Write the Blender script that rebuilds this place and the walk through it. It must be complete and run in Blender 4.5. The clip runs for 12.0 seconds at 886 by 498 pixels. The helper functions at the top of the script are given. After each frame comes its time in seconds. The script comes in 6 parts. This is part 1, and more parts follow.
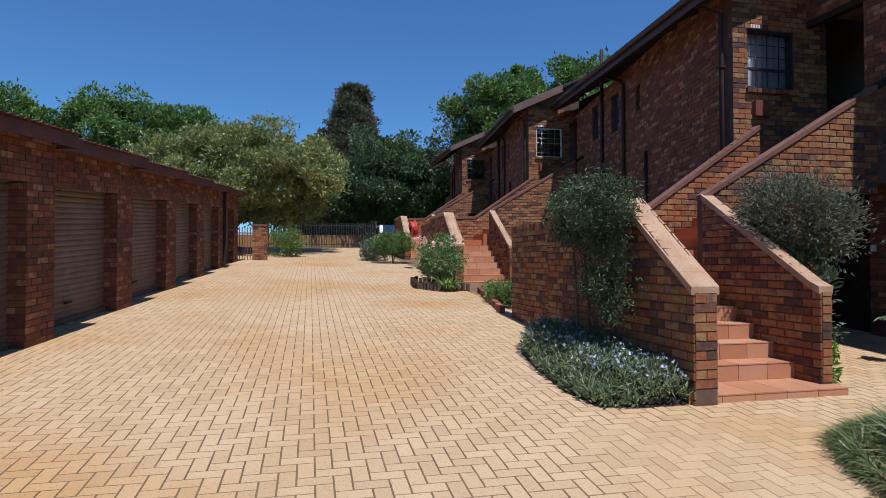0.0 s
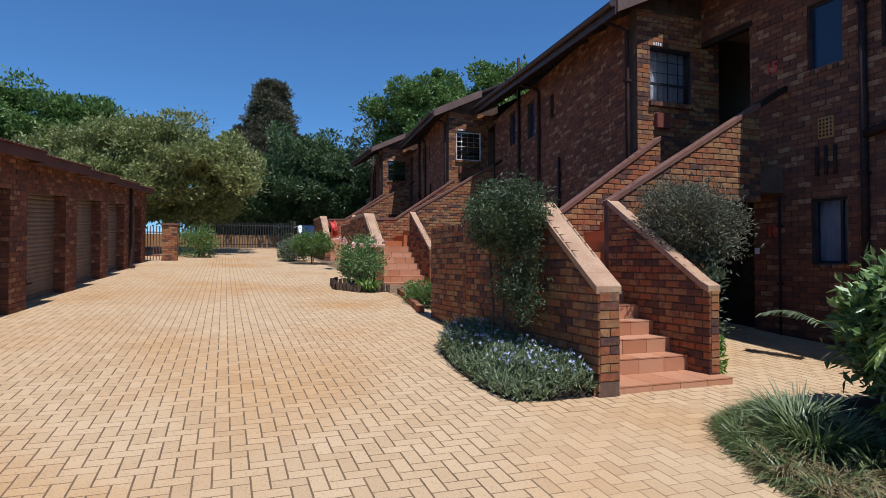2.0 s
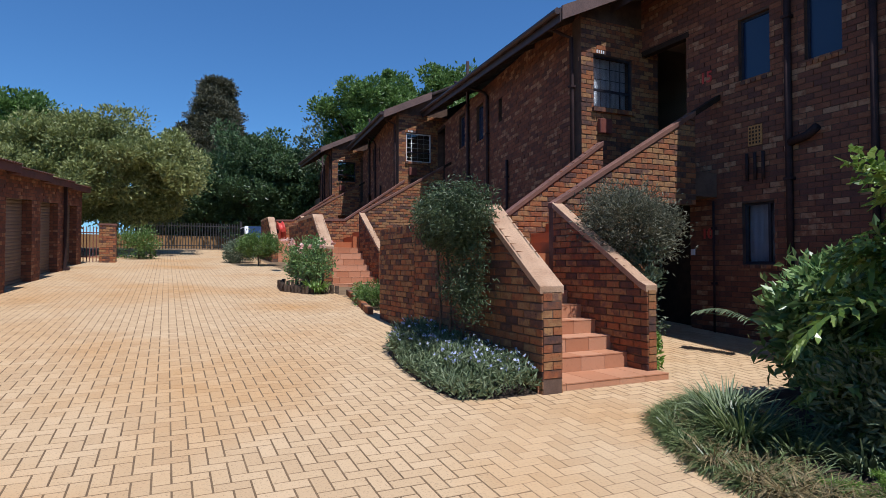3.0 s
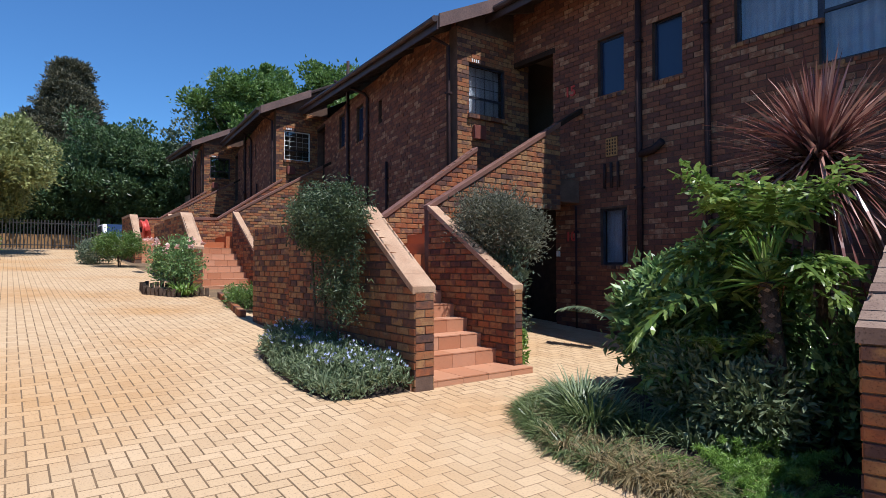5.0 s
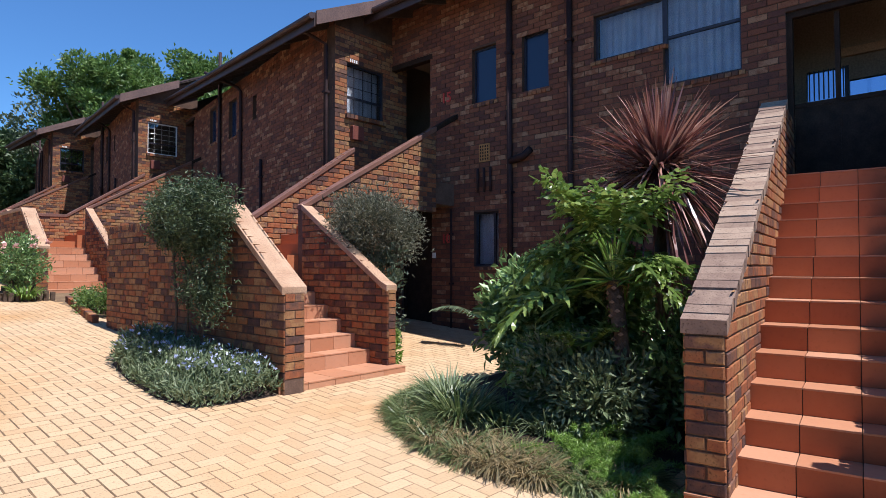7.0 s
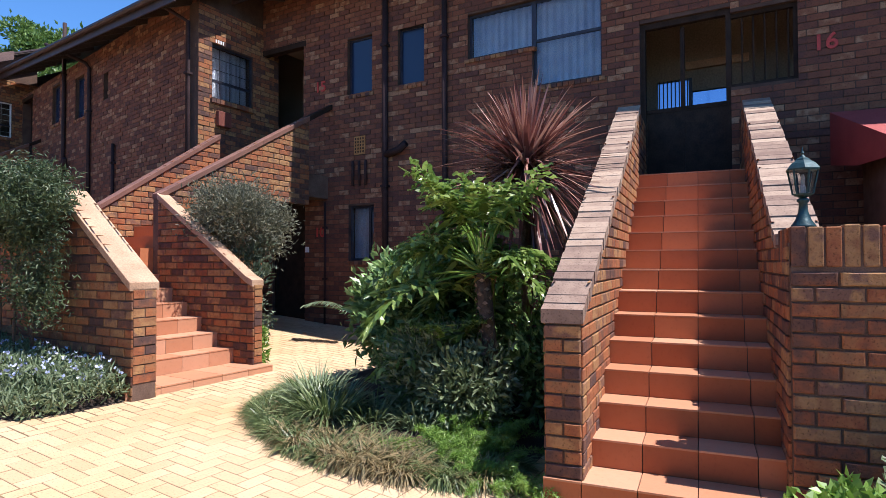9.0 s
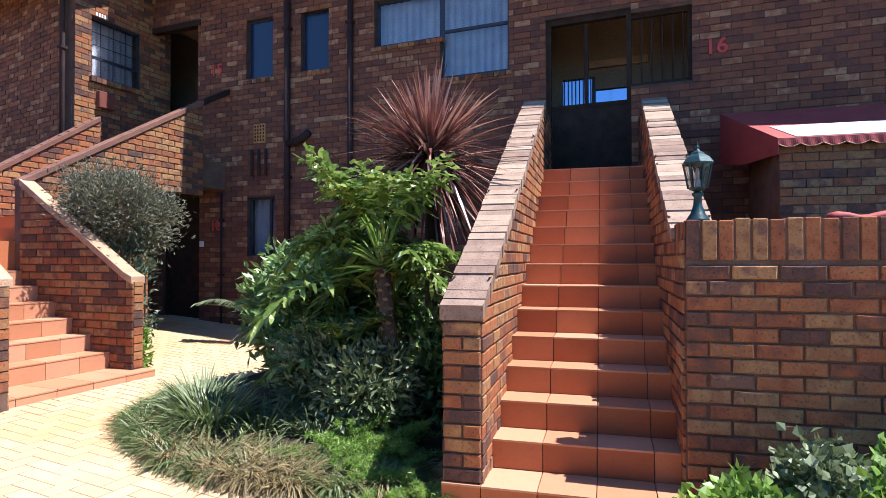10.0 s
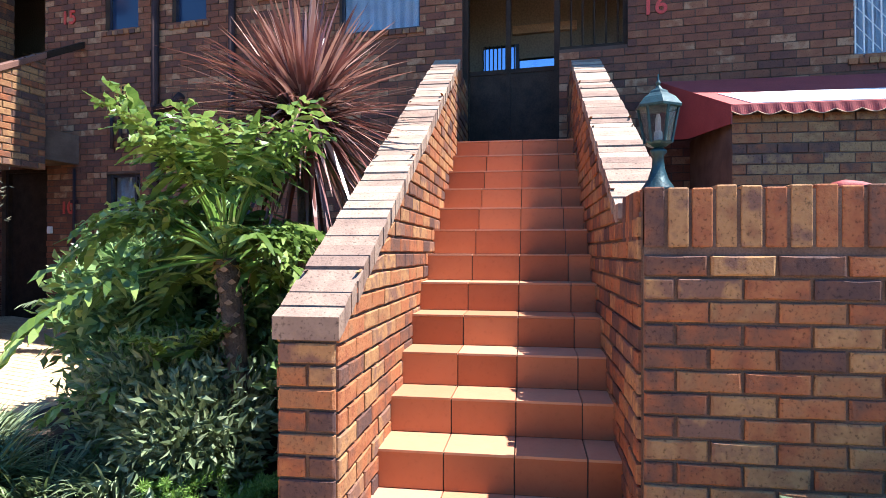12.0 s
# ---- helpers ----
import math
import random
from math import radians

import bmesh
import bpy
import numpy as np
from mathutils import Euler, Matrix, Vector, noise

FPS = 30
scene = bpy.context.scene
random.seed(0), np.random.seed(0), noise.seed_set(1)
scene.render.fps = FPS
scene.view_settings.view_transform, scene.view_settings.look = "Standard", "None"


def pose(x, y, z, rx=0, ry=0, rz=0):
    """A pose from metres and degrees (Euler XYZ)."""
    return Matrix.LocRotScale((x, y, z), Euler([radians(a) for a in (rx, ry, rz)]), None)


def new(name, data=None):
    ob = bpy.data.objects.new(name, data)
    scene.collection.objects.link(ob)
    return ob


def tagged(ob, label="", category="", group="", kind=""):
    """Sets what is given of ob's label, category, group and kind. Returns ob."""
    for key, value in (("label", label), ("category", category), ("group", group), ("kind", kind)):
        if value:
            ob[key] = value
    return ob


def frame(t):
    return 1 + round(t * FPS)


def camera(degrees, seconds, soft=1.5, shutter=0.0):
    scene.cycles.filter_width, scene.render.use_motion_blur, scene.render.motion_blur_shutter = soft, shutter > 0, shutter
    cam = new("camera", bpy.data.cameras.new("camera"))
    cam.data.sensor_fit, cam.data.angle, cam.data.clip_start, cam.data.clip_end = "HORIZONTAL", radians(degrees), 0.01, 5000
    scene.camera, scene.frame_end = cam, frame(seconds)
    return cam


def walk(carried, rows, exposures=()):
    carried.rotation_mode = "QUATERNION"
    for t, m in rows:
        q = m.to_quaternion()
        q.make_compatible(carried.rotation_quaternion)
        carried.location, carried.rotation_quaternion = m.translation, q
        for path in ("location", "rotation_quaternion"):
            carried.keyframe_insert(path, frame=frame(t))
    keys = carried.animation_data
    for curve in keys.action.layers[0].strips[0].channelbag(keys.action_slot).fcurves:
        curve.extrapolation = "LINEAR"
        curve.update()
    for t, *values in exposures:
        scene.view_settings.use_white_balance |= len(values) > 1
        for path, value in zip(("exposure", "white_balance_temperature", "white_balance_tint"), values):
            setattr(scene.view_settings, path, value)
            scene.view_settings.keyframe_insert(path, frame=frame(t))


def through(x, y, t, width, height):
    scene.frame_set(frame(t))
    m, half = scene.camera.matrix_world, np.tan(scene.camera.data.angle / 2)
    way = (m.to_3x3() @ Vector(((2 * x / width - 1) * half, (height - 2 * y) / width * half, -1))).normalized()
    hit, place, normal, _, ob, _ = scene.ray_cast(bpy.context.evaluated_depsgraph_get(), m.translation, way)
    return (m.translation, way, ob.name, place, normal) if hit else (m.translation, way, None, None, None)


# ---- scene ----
# ---- camera ----
cam = camera(73.66, 12.0, soft=0.7)
ROWS = [
    (0.0, -3.816, -0.235, 1.559, -19.65, 1.19, 0.07),
    (0.5, -3.842, -0.256, 1.557, -21.78, 1.23, 0.02),
    (1.0, -3.858, -0.285, 1.557, -23.78, 1.24, 0.01),
    (1.5, -3.857, -0.313, 1.556, -25.59, 1.31, -0.03),
    (2.0, -3.850, -0.358, 1.556, -27.30, 1.30, -0.04),
    (2.5, -3.847, -0.390, 1.556, -29.45, 1.36, 0.02),
    (3.0, -3.846, -0.429, 1.553, -32.04, 1.43, 0.06),
    (5.0, -3.828, -0.555, 1.550, -43.35, 1.52, 0.10),
    (5.5, -3.808, -0.576, 1.543, -46.25, 1.62, 0.10),
    (6.0, -3.798, -0.606, 1.533, -48.96, 1.70, 0.08),
    (6.5, -3.802, -0.638, 1.528, -51.91, 1.74, 0.07),
    (7.0, -3.796, -0.660, 1.526, -54.72, 1.75, 0.05),
    (9.0, -3.664, -0.684, 1.500, -66.30, 1.35, 0.12),
    (9.5, -3.577, -0.691, 1.490, -70.58, 1.10, 0.13),
    (10.0, -3.398, -0.699, 1.484, -74.67, 0.96, 0.11),
    (10.5, -3.143, -0.715, 1.476, -76.95, 0.78, 0.08),
    (11.0, -2.840, -0.712, 1.468, -78.69, 0.54, 0.05),
    (11.5, -2.490, -0.710, 1.460, -80.54, 0.42, -0.02),
    (12.0, -2.144, -0.713, 1.458, -81.66, 0.23, -0.10),
]
walk(cam, [(t, pose(x, y, z, 90 + pitch, roll, yaw)) for t, x, y, z, yaw, pitch, roll in ROWS],
     exposures=((0.0, 0.0, 6000, 12), (3.0, 0.08, 5980, 12), (5.5, 0.4, 6050, 13), (7.0, 0.55, 6150, 15), (9.0, 0.92, 6200, 16), (10.0, 1.22, 6200, 15), (12.0, 1.76, 6150, 11)))

# ---- world and sun ----
TURN = -7.0                                   # the long facade's heading
MB = pose(0, 0, 0, 0, 0, TURN)                # building frame: (w into the building, u along it, z)
sun_from = (MB.to_3x3() @ Vector((0.055, -0.44, 1.0))).normalized()
world = bpy.data.worlds.new("world")
scene.world = world
world.use_nodes = True
wn = world.node_tree
sky = wn.nodes.new("ShaderNodeTexSky")
sky.sky_type, sky.sun_disc = "NISHITA", False
sky.sun_elevation = math.asin(sun_from.z)
sky.sun_rotation = math.atan2(sun_from.x, sun_from.y)
sky.altitude, sky.air_density, sky.dust_density, sky.ozone_density = 0, 1.0, 0.0, 2.0
tint = wn.nodes.new("ShaderNodeMix")
tint.data_type, tint.blend_type = "RGBA", "MULTIPLY"
tint.inputs[0].default_value, tint.inputs[7].default_value = 1.0, (0.52, 0.86, 1.16, 1)
wn.links.new(sky.outputs[0], tint.inputs[6])
wn.links.new(tint.outputs[2], wn.nodes["Background"].inputs[0])
wn.nodes["Background"].inputs[1].default_value = 0.095
sun = new("sun", bpy.data.lights.new("sun", "SUN"))
sun.data.energy, sun.data.angle, sun.data.color = 4.9, radians(0.55), (1.0, 0.96, 0.90)
sun.matrix_world = Matrix.Translation((0, 0, 30)) @ sun_from.to_track_quat("Z", "Y").to_matrix().to_4x4()
tagged(sun, kind="structure")
SLOPE = 0.066


# ---- mesh helpers ----
class Mesh:
    """Gathers vertices and faces."""
    def __init__(self):
        self.v, self.f = [], []

    def poly_prism(self, pts, vec):
        n, k = len(pts), len(self.v)
        vec = Vector(vec)
        pts = [Vector(p) for p in pts]
        self.v += [tuple(p) for p in pts] + [tuple(p + vec) for p in pts]
        self.f.append(tuple(range(k + n - 1, k - 1, -1)))
        self.f.append(tuple(range(k + n, k + 2 * n)))
        for i in range(n):
            j = (i + 1) % n
            self.f.append((k + i, k + j, k + n + j, k + n + i))
        return self

    def box(self, x0, x1, y0, y1, z0, z1):
        return self.poly_prism([(x0, y0, z0), (x1, y0, z0), (x1, y1, z0), (x0, y1, z0)], (0, 0, z1 - z0))

    def sbox(self, x0, x1, y0, y1, h0, h1):
        """A box whose bottom and top follow the slope along y."""
        k = len(self.v)
        for z in (h0, h1):
            for x, y in ((x0, y0), (x1, y0), (x1, y1), (x0, y1)):
                self.v.append((x, y, z + SLOPE * y))
        self.f += [(k + 3, k + 2, k + 1, k), (k + 4, k + 5, k + 6, k + 7)]
        for i in range(4):
            j = (i + 1) % 4
            self.f.append((k + i, k + j, k + 4 + j, k + 4 + i))
        return self

    def tube(self, path, r, n=8, r1=None, caps=True):
        path = [Vector(p) for p in path]
        k, m = len(self.v), len(path)
        side = Vector((0.31, 0.87, 0.38))
        for i, p in enumerate(path):
            t = (path[min(i + 1, m - 1)] - path[max(i - 1, 0)]).normalized()
            a = t.cross(side).normalized()
            b = t.cross(a)
            rr = r if r1 is None else r + (r1 - r) * i / (m - 1)
            for j in range(n):
                q = 2 * math.pi * j / n
                self.v.append(tuple(p + rr * (math.cos(q) * a + math.sin(q) * b)))
        for i in range(m - 1):
            for j in range(n):
                j2 = (j + 1) % n
                self.f.append((k + i * n + j, k + i * n + j2, k + (i + 1) * n + j2, k + (i + 1) * n + j))
        if caps:
            self.f.append(tuple(range(k + n - 1, k - 1, -1)))
            self.f.append(tuple(range(k + (m - 1) * n, k + m * n)))
        return self

    def lathe(self, profile, n=12, at=(0, 0, 0)):
        k, m = len(self.v), len(profile)
        for r, z in profile:
            for j in range(n):
                q = 2 * math.pi * j / n
                self.v.append((at[0] + r * math.cos(q), at[1] + r * math.sin(q), at[2] + z))
        for i in range(m - 1):
            for j in range(n):
                j2 = (j + 1) % n
                self.f.append((k + i * n + j, k + i * n + j2, k + (i + 1) * n + j2, k + (i + 1) * n + j))
        self.f.append(tuple(range(k + n - 1, k - 1, -1)))
        self.f.append(tuple(range(k + (m - 1) * n, k + m * n)))
        return self

    def data(self, name, material, smooth=False):
        me = bpy.data.meshes.new(name)
        me.from_pydata(self.v, [], self.f)
        me.materials.append(material)
        if smooth:
            me.shade_smooth()
        me.update()
        return me


def bevelled(ob, width):
    mod = ob.modifiers.new("edge", "BEVEL")
    mod.width, mod.segments, mod.limit_method = width, 2, "ANGLE"
    return ob


def part(name, mesh, material, parent, label="", smooth=False):
    ob = new(name, mesh.data(name, material, smooth) if isinstance(mesh, Mesh) else mesh)
    ob.parent = parent
    return tagged(ob, label)


def thing(name, label, category, m=MB, group="", kind=""):
    ob = new(name)
    ob.matrix_world = m
    ob.empty_display_size = 0.1
    return tagged(ob, label, category, group, kind)


def setting(name, mesh, material, label="", m=MB, smooth=False):
    ob = new(name, mesh.data(name, material, smooth))
    ob.matrix_world = m
    return tagged(ob, label, kind="structure")


# ---- materials ----
def node_mat(name):
    m = bpy.data.materials.new(name)
    m.use_nodes = True
    return m, m.node_tree.nodes, m.node_tree.links, m.node_tree.nodes["Principled BSDF"]


def ramp_of(nodes, stops):
    r = nodes.new("ShaderNodeValToRGB")
    while len(r.color_ramp.elements) < len(stops):
        r.color_ramp.elements.new(0.5)
    for e, (p, c) in zip(r.color_ramp.elements, stops):
        e.position, e.color = p, (*c, 1)
    return r


def surface(name, a, b, rough=0.8, scale=6.0, fine=60.0, bump=0.2, metal=0.0, spec=0.5, stain=0.35, translucent=0.0):
    """Two colours mixed by a broad noise, darkened a little by a fine one, with a fine bump."""
    m, n, l, p = node_mat(name)
    tc = n.new("ShaderNodeTexCoord")
    broad, small = n.new("ShaderNodeTexNoise"), n.new("ShaderNodeTexNoise")
    broad.inputs["Scale"].default_value, broad.inputs["Detail"].default_value = scale, 6
    small.inputs["Scale"].default_value, small.inputs["Detail"].default_value = fine, 4
    for t in (broad, small):
        l.new(tc.outputs["Object"], t.inputs["Vector"])
    r = ramp_of(n, [(0.32, a), (0.68, b)])
    l.new(broad.outputs[0], r.inputs[0])
    mix = n.new("ShaderNodeMix")
    mix.data_type, mix.blend_type = "RGBA", "MULTIPLY"
    r2 = ramp_of(n, [(0.3, (1 - stain,) * 3), (0.65, (1.0,) * 3)])
    l.new(small.outputs[0], r2.inputs[0])
    mix.inputs[0].default_value = 1.0
    l.new(r.outputs[0], mix.inputs[6])
    l.new(r2.outputs[0], mix.inputs[7])
    l.new(mix.outputs[2], p.inputs["Base Color"])
    p.inputs["Roughness"].default_value, p.inputs["Metallic"].default_value = rough, metal
    p.inputs["Specular IOR Level"].default_value = spec
    if bump:
        bm = n.new("ShaderNodeBump")
        bm.inputs["Strength"].default_value, bm.inputs["Distance"].default_value = bump, 0.01
        l.new(small.outputs[0], bm.inputs["Height"])
        l.new(bm.outputs[0], p.inputs["Normal"])
    return m


def pieces(name, stops, single, rough=0.85, bump=0.55, dirt=0.4, fine=75.0, flash=0.95, spec=0.2, wash=None):
    """Bricks, pavers, tiles: each piece takes its own colour."""
    m, n, l, p = node_mat(name)
    if single:
        rnd = n.new("ShaderNodeObjectInfo").outputs["Random"]
    else:
        rnd = n.new("ShaderNodeNewGeometry").outputs["Random Per Island"]
    tc = n.new("ShaderNodeTexCoord")
    small, mid = n.new("ShaderNodeTexNoise"), n.new("ShaderNodeTexNoise")
    small.inputs["Scale"].default_value, small.inputs["Detail"].default_value = fine, 6
    mid.inputs["Scale"].default_value, mid.inputs["Detail"].default_value = 11.0, 5
    for t in (small, mid):
        l.new(tc.outputs["Object"], t.inputs["Vector"])
    add = n.new("ShaderNodeMath")
    add.operation = "MULTIPLY_ADD"
    l.new(mid.outputs[0], add.inputs[0])
    add.inputs[1].default_value = flash
    off = n.new("ShaderNodeMath")
    off.operation = "SUBTRACT"
    l.new(rnd, off.inputs[0])
    off.inputs[1].default_value = flash * 0.5
    l.new(off.outputs[0], add.inputs[2])
    r = ramp_of(n, stops)
    l.new(add.outputs[0], r.inputs[0])
    mix = n.new("ShaderNodeMix")
    mix.data_type, mix.blend_type = "RGBA", "MULTIPLY"
    p.inputs["Specular IOR Level"].default_value = spec
    r2 = ramp_of(n, [(0.30, (1 - dirt * 1.3,) * 3), (0.42, (1 - dirt * 0.15,) * 3), (0.62, (1.0,) * 3)])
    l.new(small.outputs[0], r2.inputs[0])
    mix.inputs[0].default_value = 1.0
    l.new(r.outputs[0], mix.inputs[6])
    l.new(r2.outputs[0], mix.inputs[7])
    out = mix.outputs[2]
    if wash:
        # broad water and rust stains across many pieces
        pos = n.new("ShaderNodeNewGeometry").outputs["Position"]
        big = n.new("ShaderNodeTexNoise")
        big.inputs["Scale"].default_value, big.inputs["Detail"].default_value = 0.45, 7
        l.new(pos, big.inputs["Vector"])
        rr = ramp_of(n, [(0.45, (0, 0, 0)), (0.75, (0.85, 0.85, 0.85))])
        l.new(big.outputs[0], rr.inputs[0])
        mw = n.new("ShaderNodeMix")
        mw.data_type, mw.blend_type = "RGBA", "MULTIPLY"
        l.new(rr.outputs[0], mw.inputs[0])
        l.new(out, mw.inputs[6])
        mw.inputs[7].default_value = (*wash, 1)
        out = mw.outputs[2]
    l.new(out, p.inputs["Base Color"])
    p.inputs["Roughness"].default_value = rough
    bm = n.new("ShaderNodeBump")
    bm.inputs["Strength"].default_value, bm.inputs["Distance"].default_value = bump, 0.006
    l.new(small.outputs[0], bm.inputs["Height"])
    l.new(bm.outputs[0], p.inputs["Normal"])
    return m


def leaf_mat(name, a, b, c, rough=0.45, through=0.25):
    """Foliage: each leaf its own green, some light passing through."""
    m, n, l, p = node_mat(name)
    g = n.new("ShaderNodeNewGeometry")
    r = ramp_of(n, [(0.0, a), (0.55, b), (1.0, c)])
    l.new(g.outputs["Random Per Island"], r.inputs[0])
    l.new(r.outputs[0], p.inputs["Base Color"])
    p.inputs["Roughness"].default_value = rough
    tr = n.new("ShaderNodeBsdfTranslucent")
    l.new(r.outputs[0], tr.inputs[0])
    mx = n.new("ShaderNodeMixShader")
    mx.inputs[0].default_value = through
    l.new(p.outputs[0], mx.inputs[1])
    l.new(tr.outputs[0], mx.inputs[2])
    l.new(mx.outputs[0], n["Material Output"].inputs[0])
    return m


BRICK_STOPS = [(0.0, (0.095, 0.054, 0.047)), (0.2, (0.16, 0.076, 0.05)), (0.38, (0.285, 0.098, 0.046)), (0.52, (0.35, 0.137, 0.059)),
               (0.68, (0.27, 0.13, 0.064)), (0.84, (0.38, 0.205, 0.09)), (1.0, (0.19, 0.10, 0.07))]
# the same brick on facade and garages, its colours darkened to carry their shade
SHADED_BRICK_STOPS = [(0.0, (0.12, 0.055, 0.043)), (0.3, (0.17, 0.069, 0.045)), (0.6, (0.215, 0.083, 0.048)),
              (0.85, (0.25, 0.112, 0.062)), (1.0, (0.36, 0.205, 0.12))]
M_BRICK1 = pieces("brick_single", BRICK_STOPS, True, bump=0.8, flash=0.85)
M_BRICK = pieces("brick_wall", BRICK_STOPS, False, bump=0.8, flash=0.85)
M_BRICK_SHADED = pieces("brick_shaded", SHADED_BRICK_STOPS, False)
CAP_STOPS = [(0.0, (0.20, 0.13, 0.10)), (0.5, (0.32, 0.225, 0.165)), (1.0, (0.41, 0.30, 0.22))]
M_CAP = pieces("brick_capping", CAP_STOPS, True)
M_MORTAR = surface("mortar", (0.105, 0.06, 0.042), (0.19, 0.12, 0.085), 0.95, 5, 120)
# darker copy of the mortar, with the facade's shade put into its colour
M_MORTAR_SHADED = surface("mortar_shaded", (0.075, 0.042, 0.031), (0.125, 0.074, 0.052), 0.95, 5, 120)
PAVE_STOPS = [(0.0, (0.485, 0.335, 0.195)), (0.5, (0.525, 0.37, 0.218)), (1.0, (0.56, 0.40, 0.242))]
M_PAVE = pieces("paver", PAVE_STOPS, False, dirt=0.3, flash=0.35, wash=(0.88, 0.68, 0.44))
M_PAVE1 = pieces("paver_single", PAVE_STOPS, True, dirt=0.3, flash=0.35, wash=(0.88, 0.68, 0.44))
M_JOINT = surface("joint_sand", (0.15, 0.095, 0.05), (0.23, 0.15, 0.08), 1.0, 3, 90)
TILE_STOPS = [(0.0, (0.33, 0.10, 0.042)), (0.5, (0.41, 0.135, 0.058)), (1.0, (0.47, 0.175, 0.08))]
# one clay tile in two tones: the paler has bright sun put into its colour
M_TILE_SUNLIT = pieces("clay_tile_sunlit", [(0.0, (0.42, 0.185, 0.10)), (0.5, (0.48, 0.235, 0.135)), (1.0, (0.54, 0.29, 0.18))], True, rough=0.4, bump=0.12, dirt=0.08, fine=40, flash=0.3)
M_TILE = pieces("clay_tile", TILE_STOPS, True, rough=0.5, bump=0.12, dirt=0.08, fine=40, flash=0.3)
M_COPE = surface("coping_cement", (0.42, 0.25, 0.15), (0.55, 0.36, 0.23), 0.85, 4, 70)
M_COPE_R = surface("coping_painted", (0.16, 0.07, 0.05), (0.24, 0.11, 0.075), 0.7, 4, 70)
M_ROOF = surface("roof_sheet", (0.055, 0.035, 0.032), (0.09, 0.055, 0.05), 0.55, 3, 50, metal=0.2)
M_ROOFRED = surface("garage_roof", (0.10, 0.038, 0.03), (0.16, 0.06, 0.045), 0.6, 3, 50)
M_FASCIA = surface("fascia_board", (0.13, 0.075, 0.06), (0.19, 0.11, 0.085), 0.6, 2, 40)
M_SOFFIT = surface("soffit_timber", (0.06, 0.04, 0.03), (0.1, 0.065, 0.045), 0.8, 3, 40)
M_DARK = surface("dark_wood", (0.025, 0.016, 0.012), (0.05, 0.03, 0.02), 0.75, 8, 60, spec=0.2)
M_STEEL = surface("window_steel", (0.03, 0.03, 0.045), (0.05, 0.05, 0.07), 0.45, 10, 80, metal=0.3)
M_REDSTEEL = surface("gate_steel", (0.16, 0.04, 0.03), (0.24, 0.07, 0.045), 0.6, 10, 80)
M_PIPE = surface("pipe_paint", (0.035, 0.02, 0.02), (0.06, 0.033, 0.032), 0.7, 6, 60, spec=0.2)
M_GARDOOR = surface("roller_door", (0.15, 0.105, 0.075), (0.21, 0.15, 0.11), 0.6, 2.5, 50)
M_INSIDE = surface("plaster_inside", (0.25, 0.2, 0.15), (0.32, 0.26, 0.2), 0.9, 2, 40)
M_CURTAIN = surface("net_curtain", (0.33, 0.35, 0.42), (0.46, 0.48, 0.54), 0.9, 3, 120, stain=0.12)
M_REDFLAT = surface("red_paint", (0.55, 0.045, 0.03), (0.66, 0.07, 0.045), 0.5, 5, 60)
M_AWNRED = surface("awning_red", (0.33, 0.045, 0.04), (0.42, 0.065, 0.055), 0.7, 4, 90)
M_AWNWHITE = surface("awning_white", (0.7, 0.67, 0.62), (0.8, 0.77, 0.72), 0.7, 4, 90, stain=0.1)
M_GREENMETAL = surface("lantern_green", (0.008, 0.035, 0.042), (0.018, 0.07, 0.08), 0.45, 20, 90, metal=0.3)
M_SOIL = surface("soil", (0.03, 0.02, 0.013), (0.07, 0.045, 0.03), 1.0, 6, 60, bump=0.8)
M_EARTH = surface("earth", (0.12, 0.1, 0.05), (0.2, 0.15, 0.08), 1.0, 0.4, 8, bump=0.4)
M_BARK = surface("bark", (0.07, 0.045, 0.03), (0.16, 0.11, 0.075), 0.95, 8, 60, bump=1.0)
M_FENCE = surface("fence_steel", (0.03, 0.028, 0.028), (0.05, 0.045, 0.045), 0.5, 8, 60)
M_CARWHITE = surface("car_white", (0.7, 0.7, 0.72), (0.78, 0.78, 0.8), 0.25, 2, 30, bump=0, stain=0.03)
M_CARBLUE = surface("car_blue", (0.02, 0.12, 0.4), (0.03, 0.16, 0.5), 0.25, 2, 30, bump=0, stain=0.03)
M_RUBBER = surface("rubber", (0.012, 0.012, 0.012), (0.02, 0.02, 0.02), 0.8, 9, 60)
M_VENT = surface("vent_clay", (0.42, 0.2, 0.06), (0.52, 0.27, 0.09), 0.8, 10, 60)
M_WHITE = surface("white_enamel", (0.7, 0.7, 0.68), (0.8, 0.8, 0.78), 0.4, 10, 60, stain=0.1)


def glass_mat(name, tint, rough=0.03, clear=0.0):
    m, n, l, p = node_mat(name)
    p.inputs["Base Color"].default_value = (*tint, 1)
    p.inputs["Roughness"].default_value = rough
    p.inputs["Transmission Weight"].default_value = clear
    p.inputs["IOR"].default_value = 1.5
    return m


M_GLASS = glass_mat("window_glass", (0.9, 0.93, 0.95), 0.02, 1.0)
M_GLASSTINT = glass_mat("tinted_glass", (0.3, 0.4, 0.58), 0.05, 1.0)
M_GLASSDARK = glass_mat("frosted_glass", (0.02, 0.035, 0.075), 0.12, 0.0)


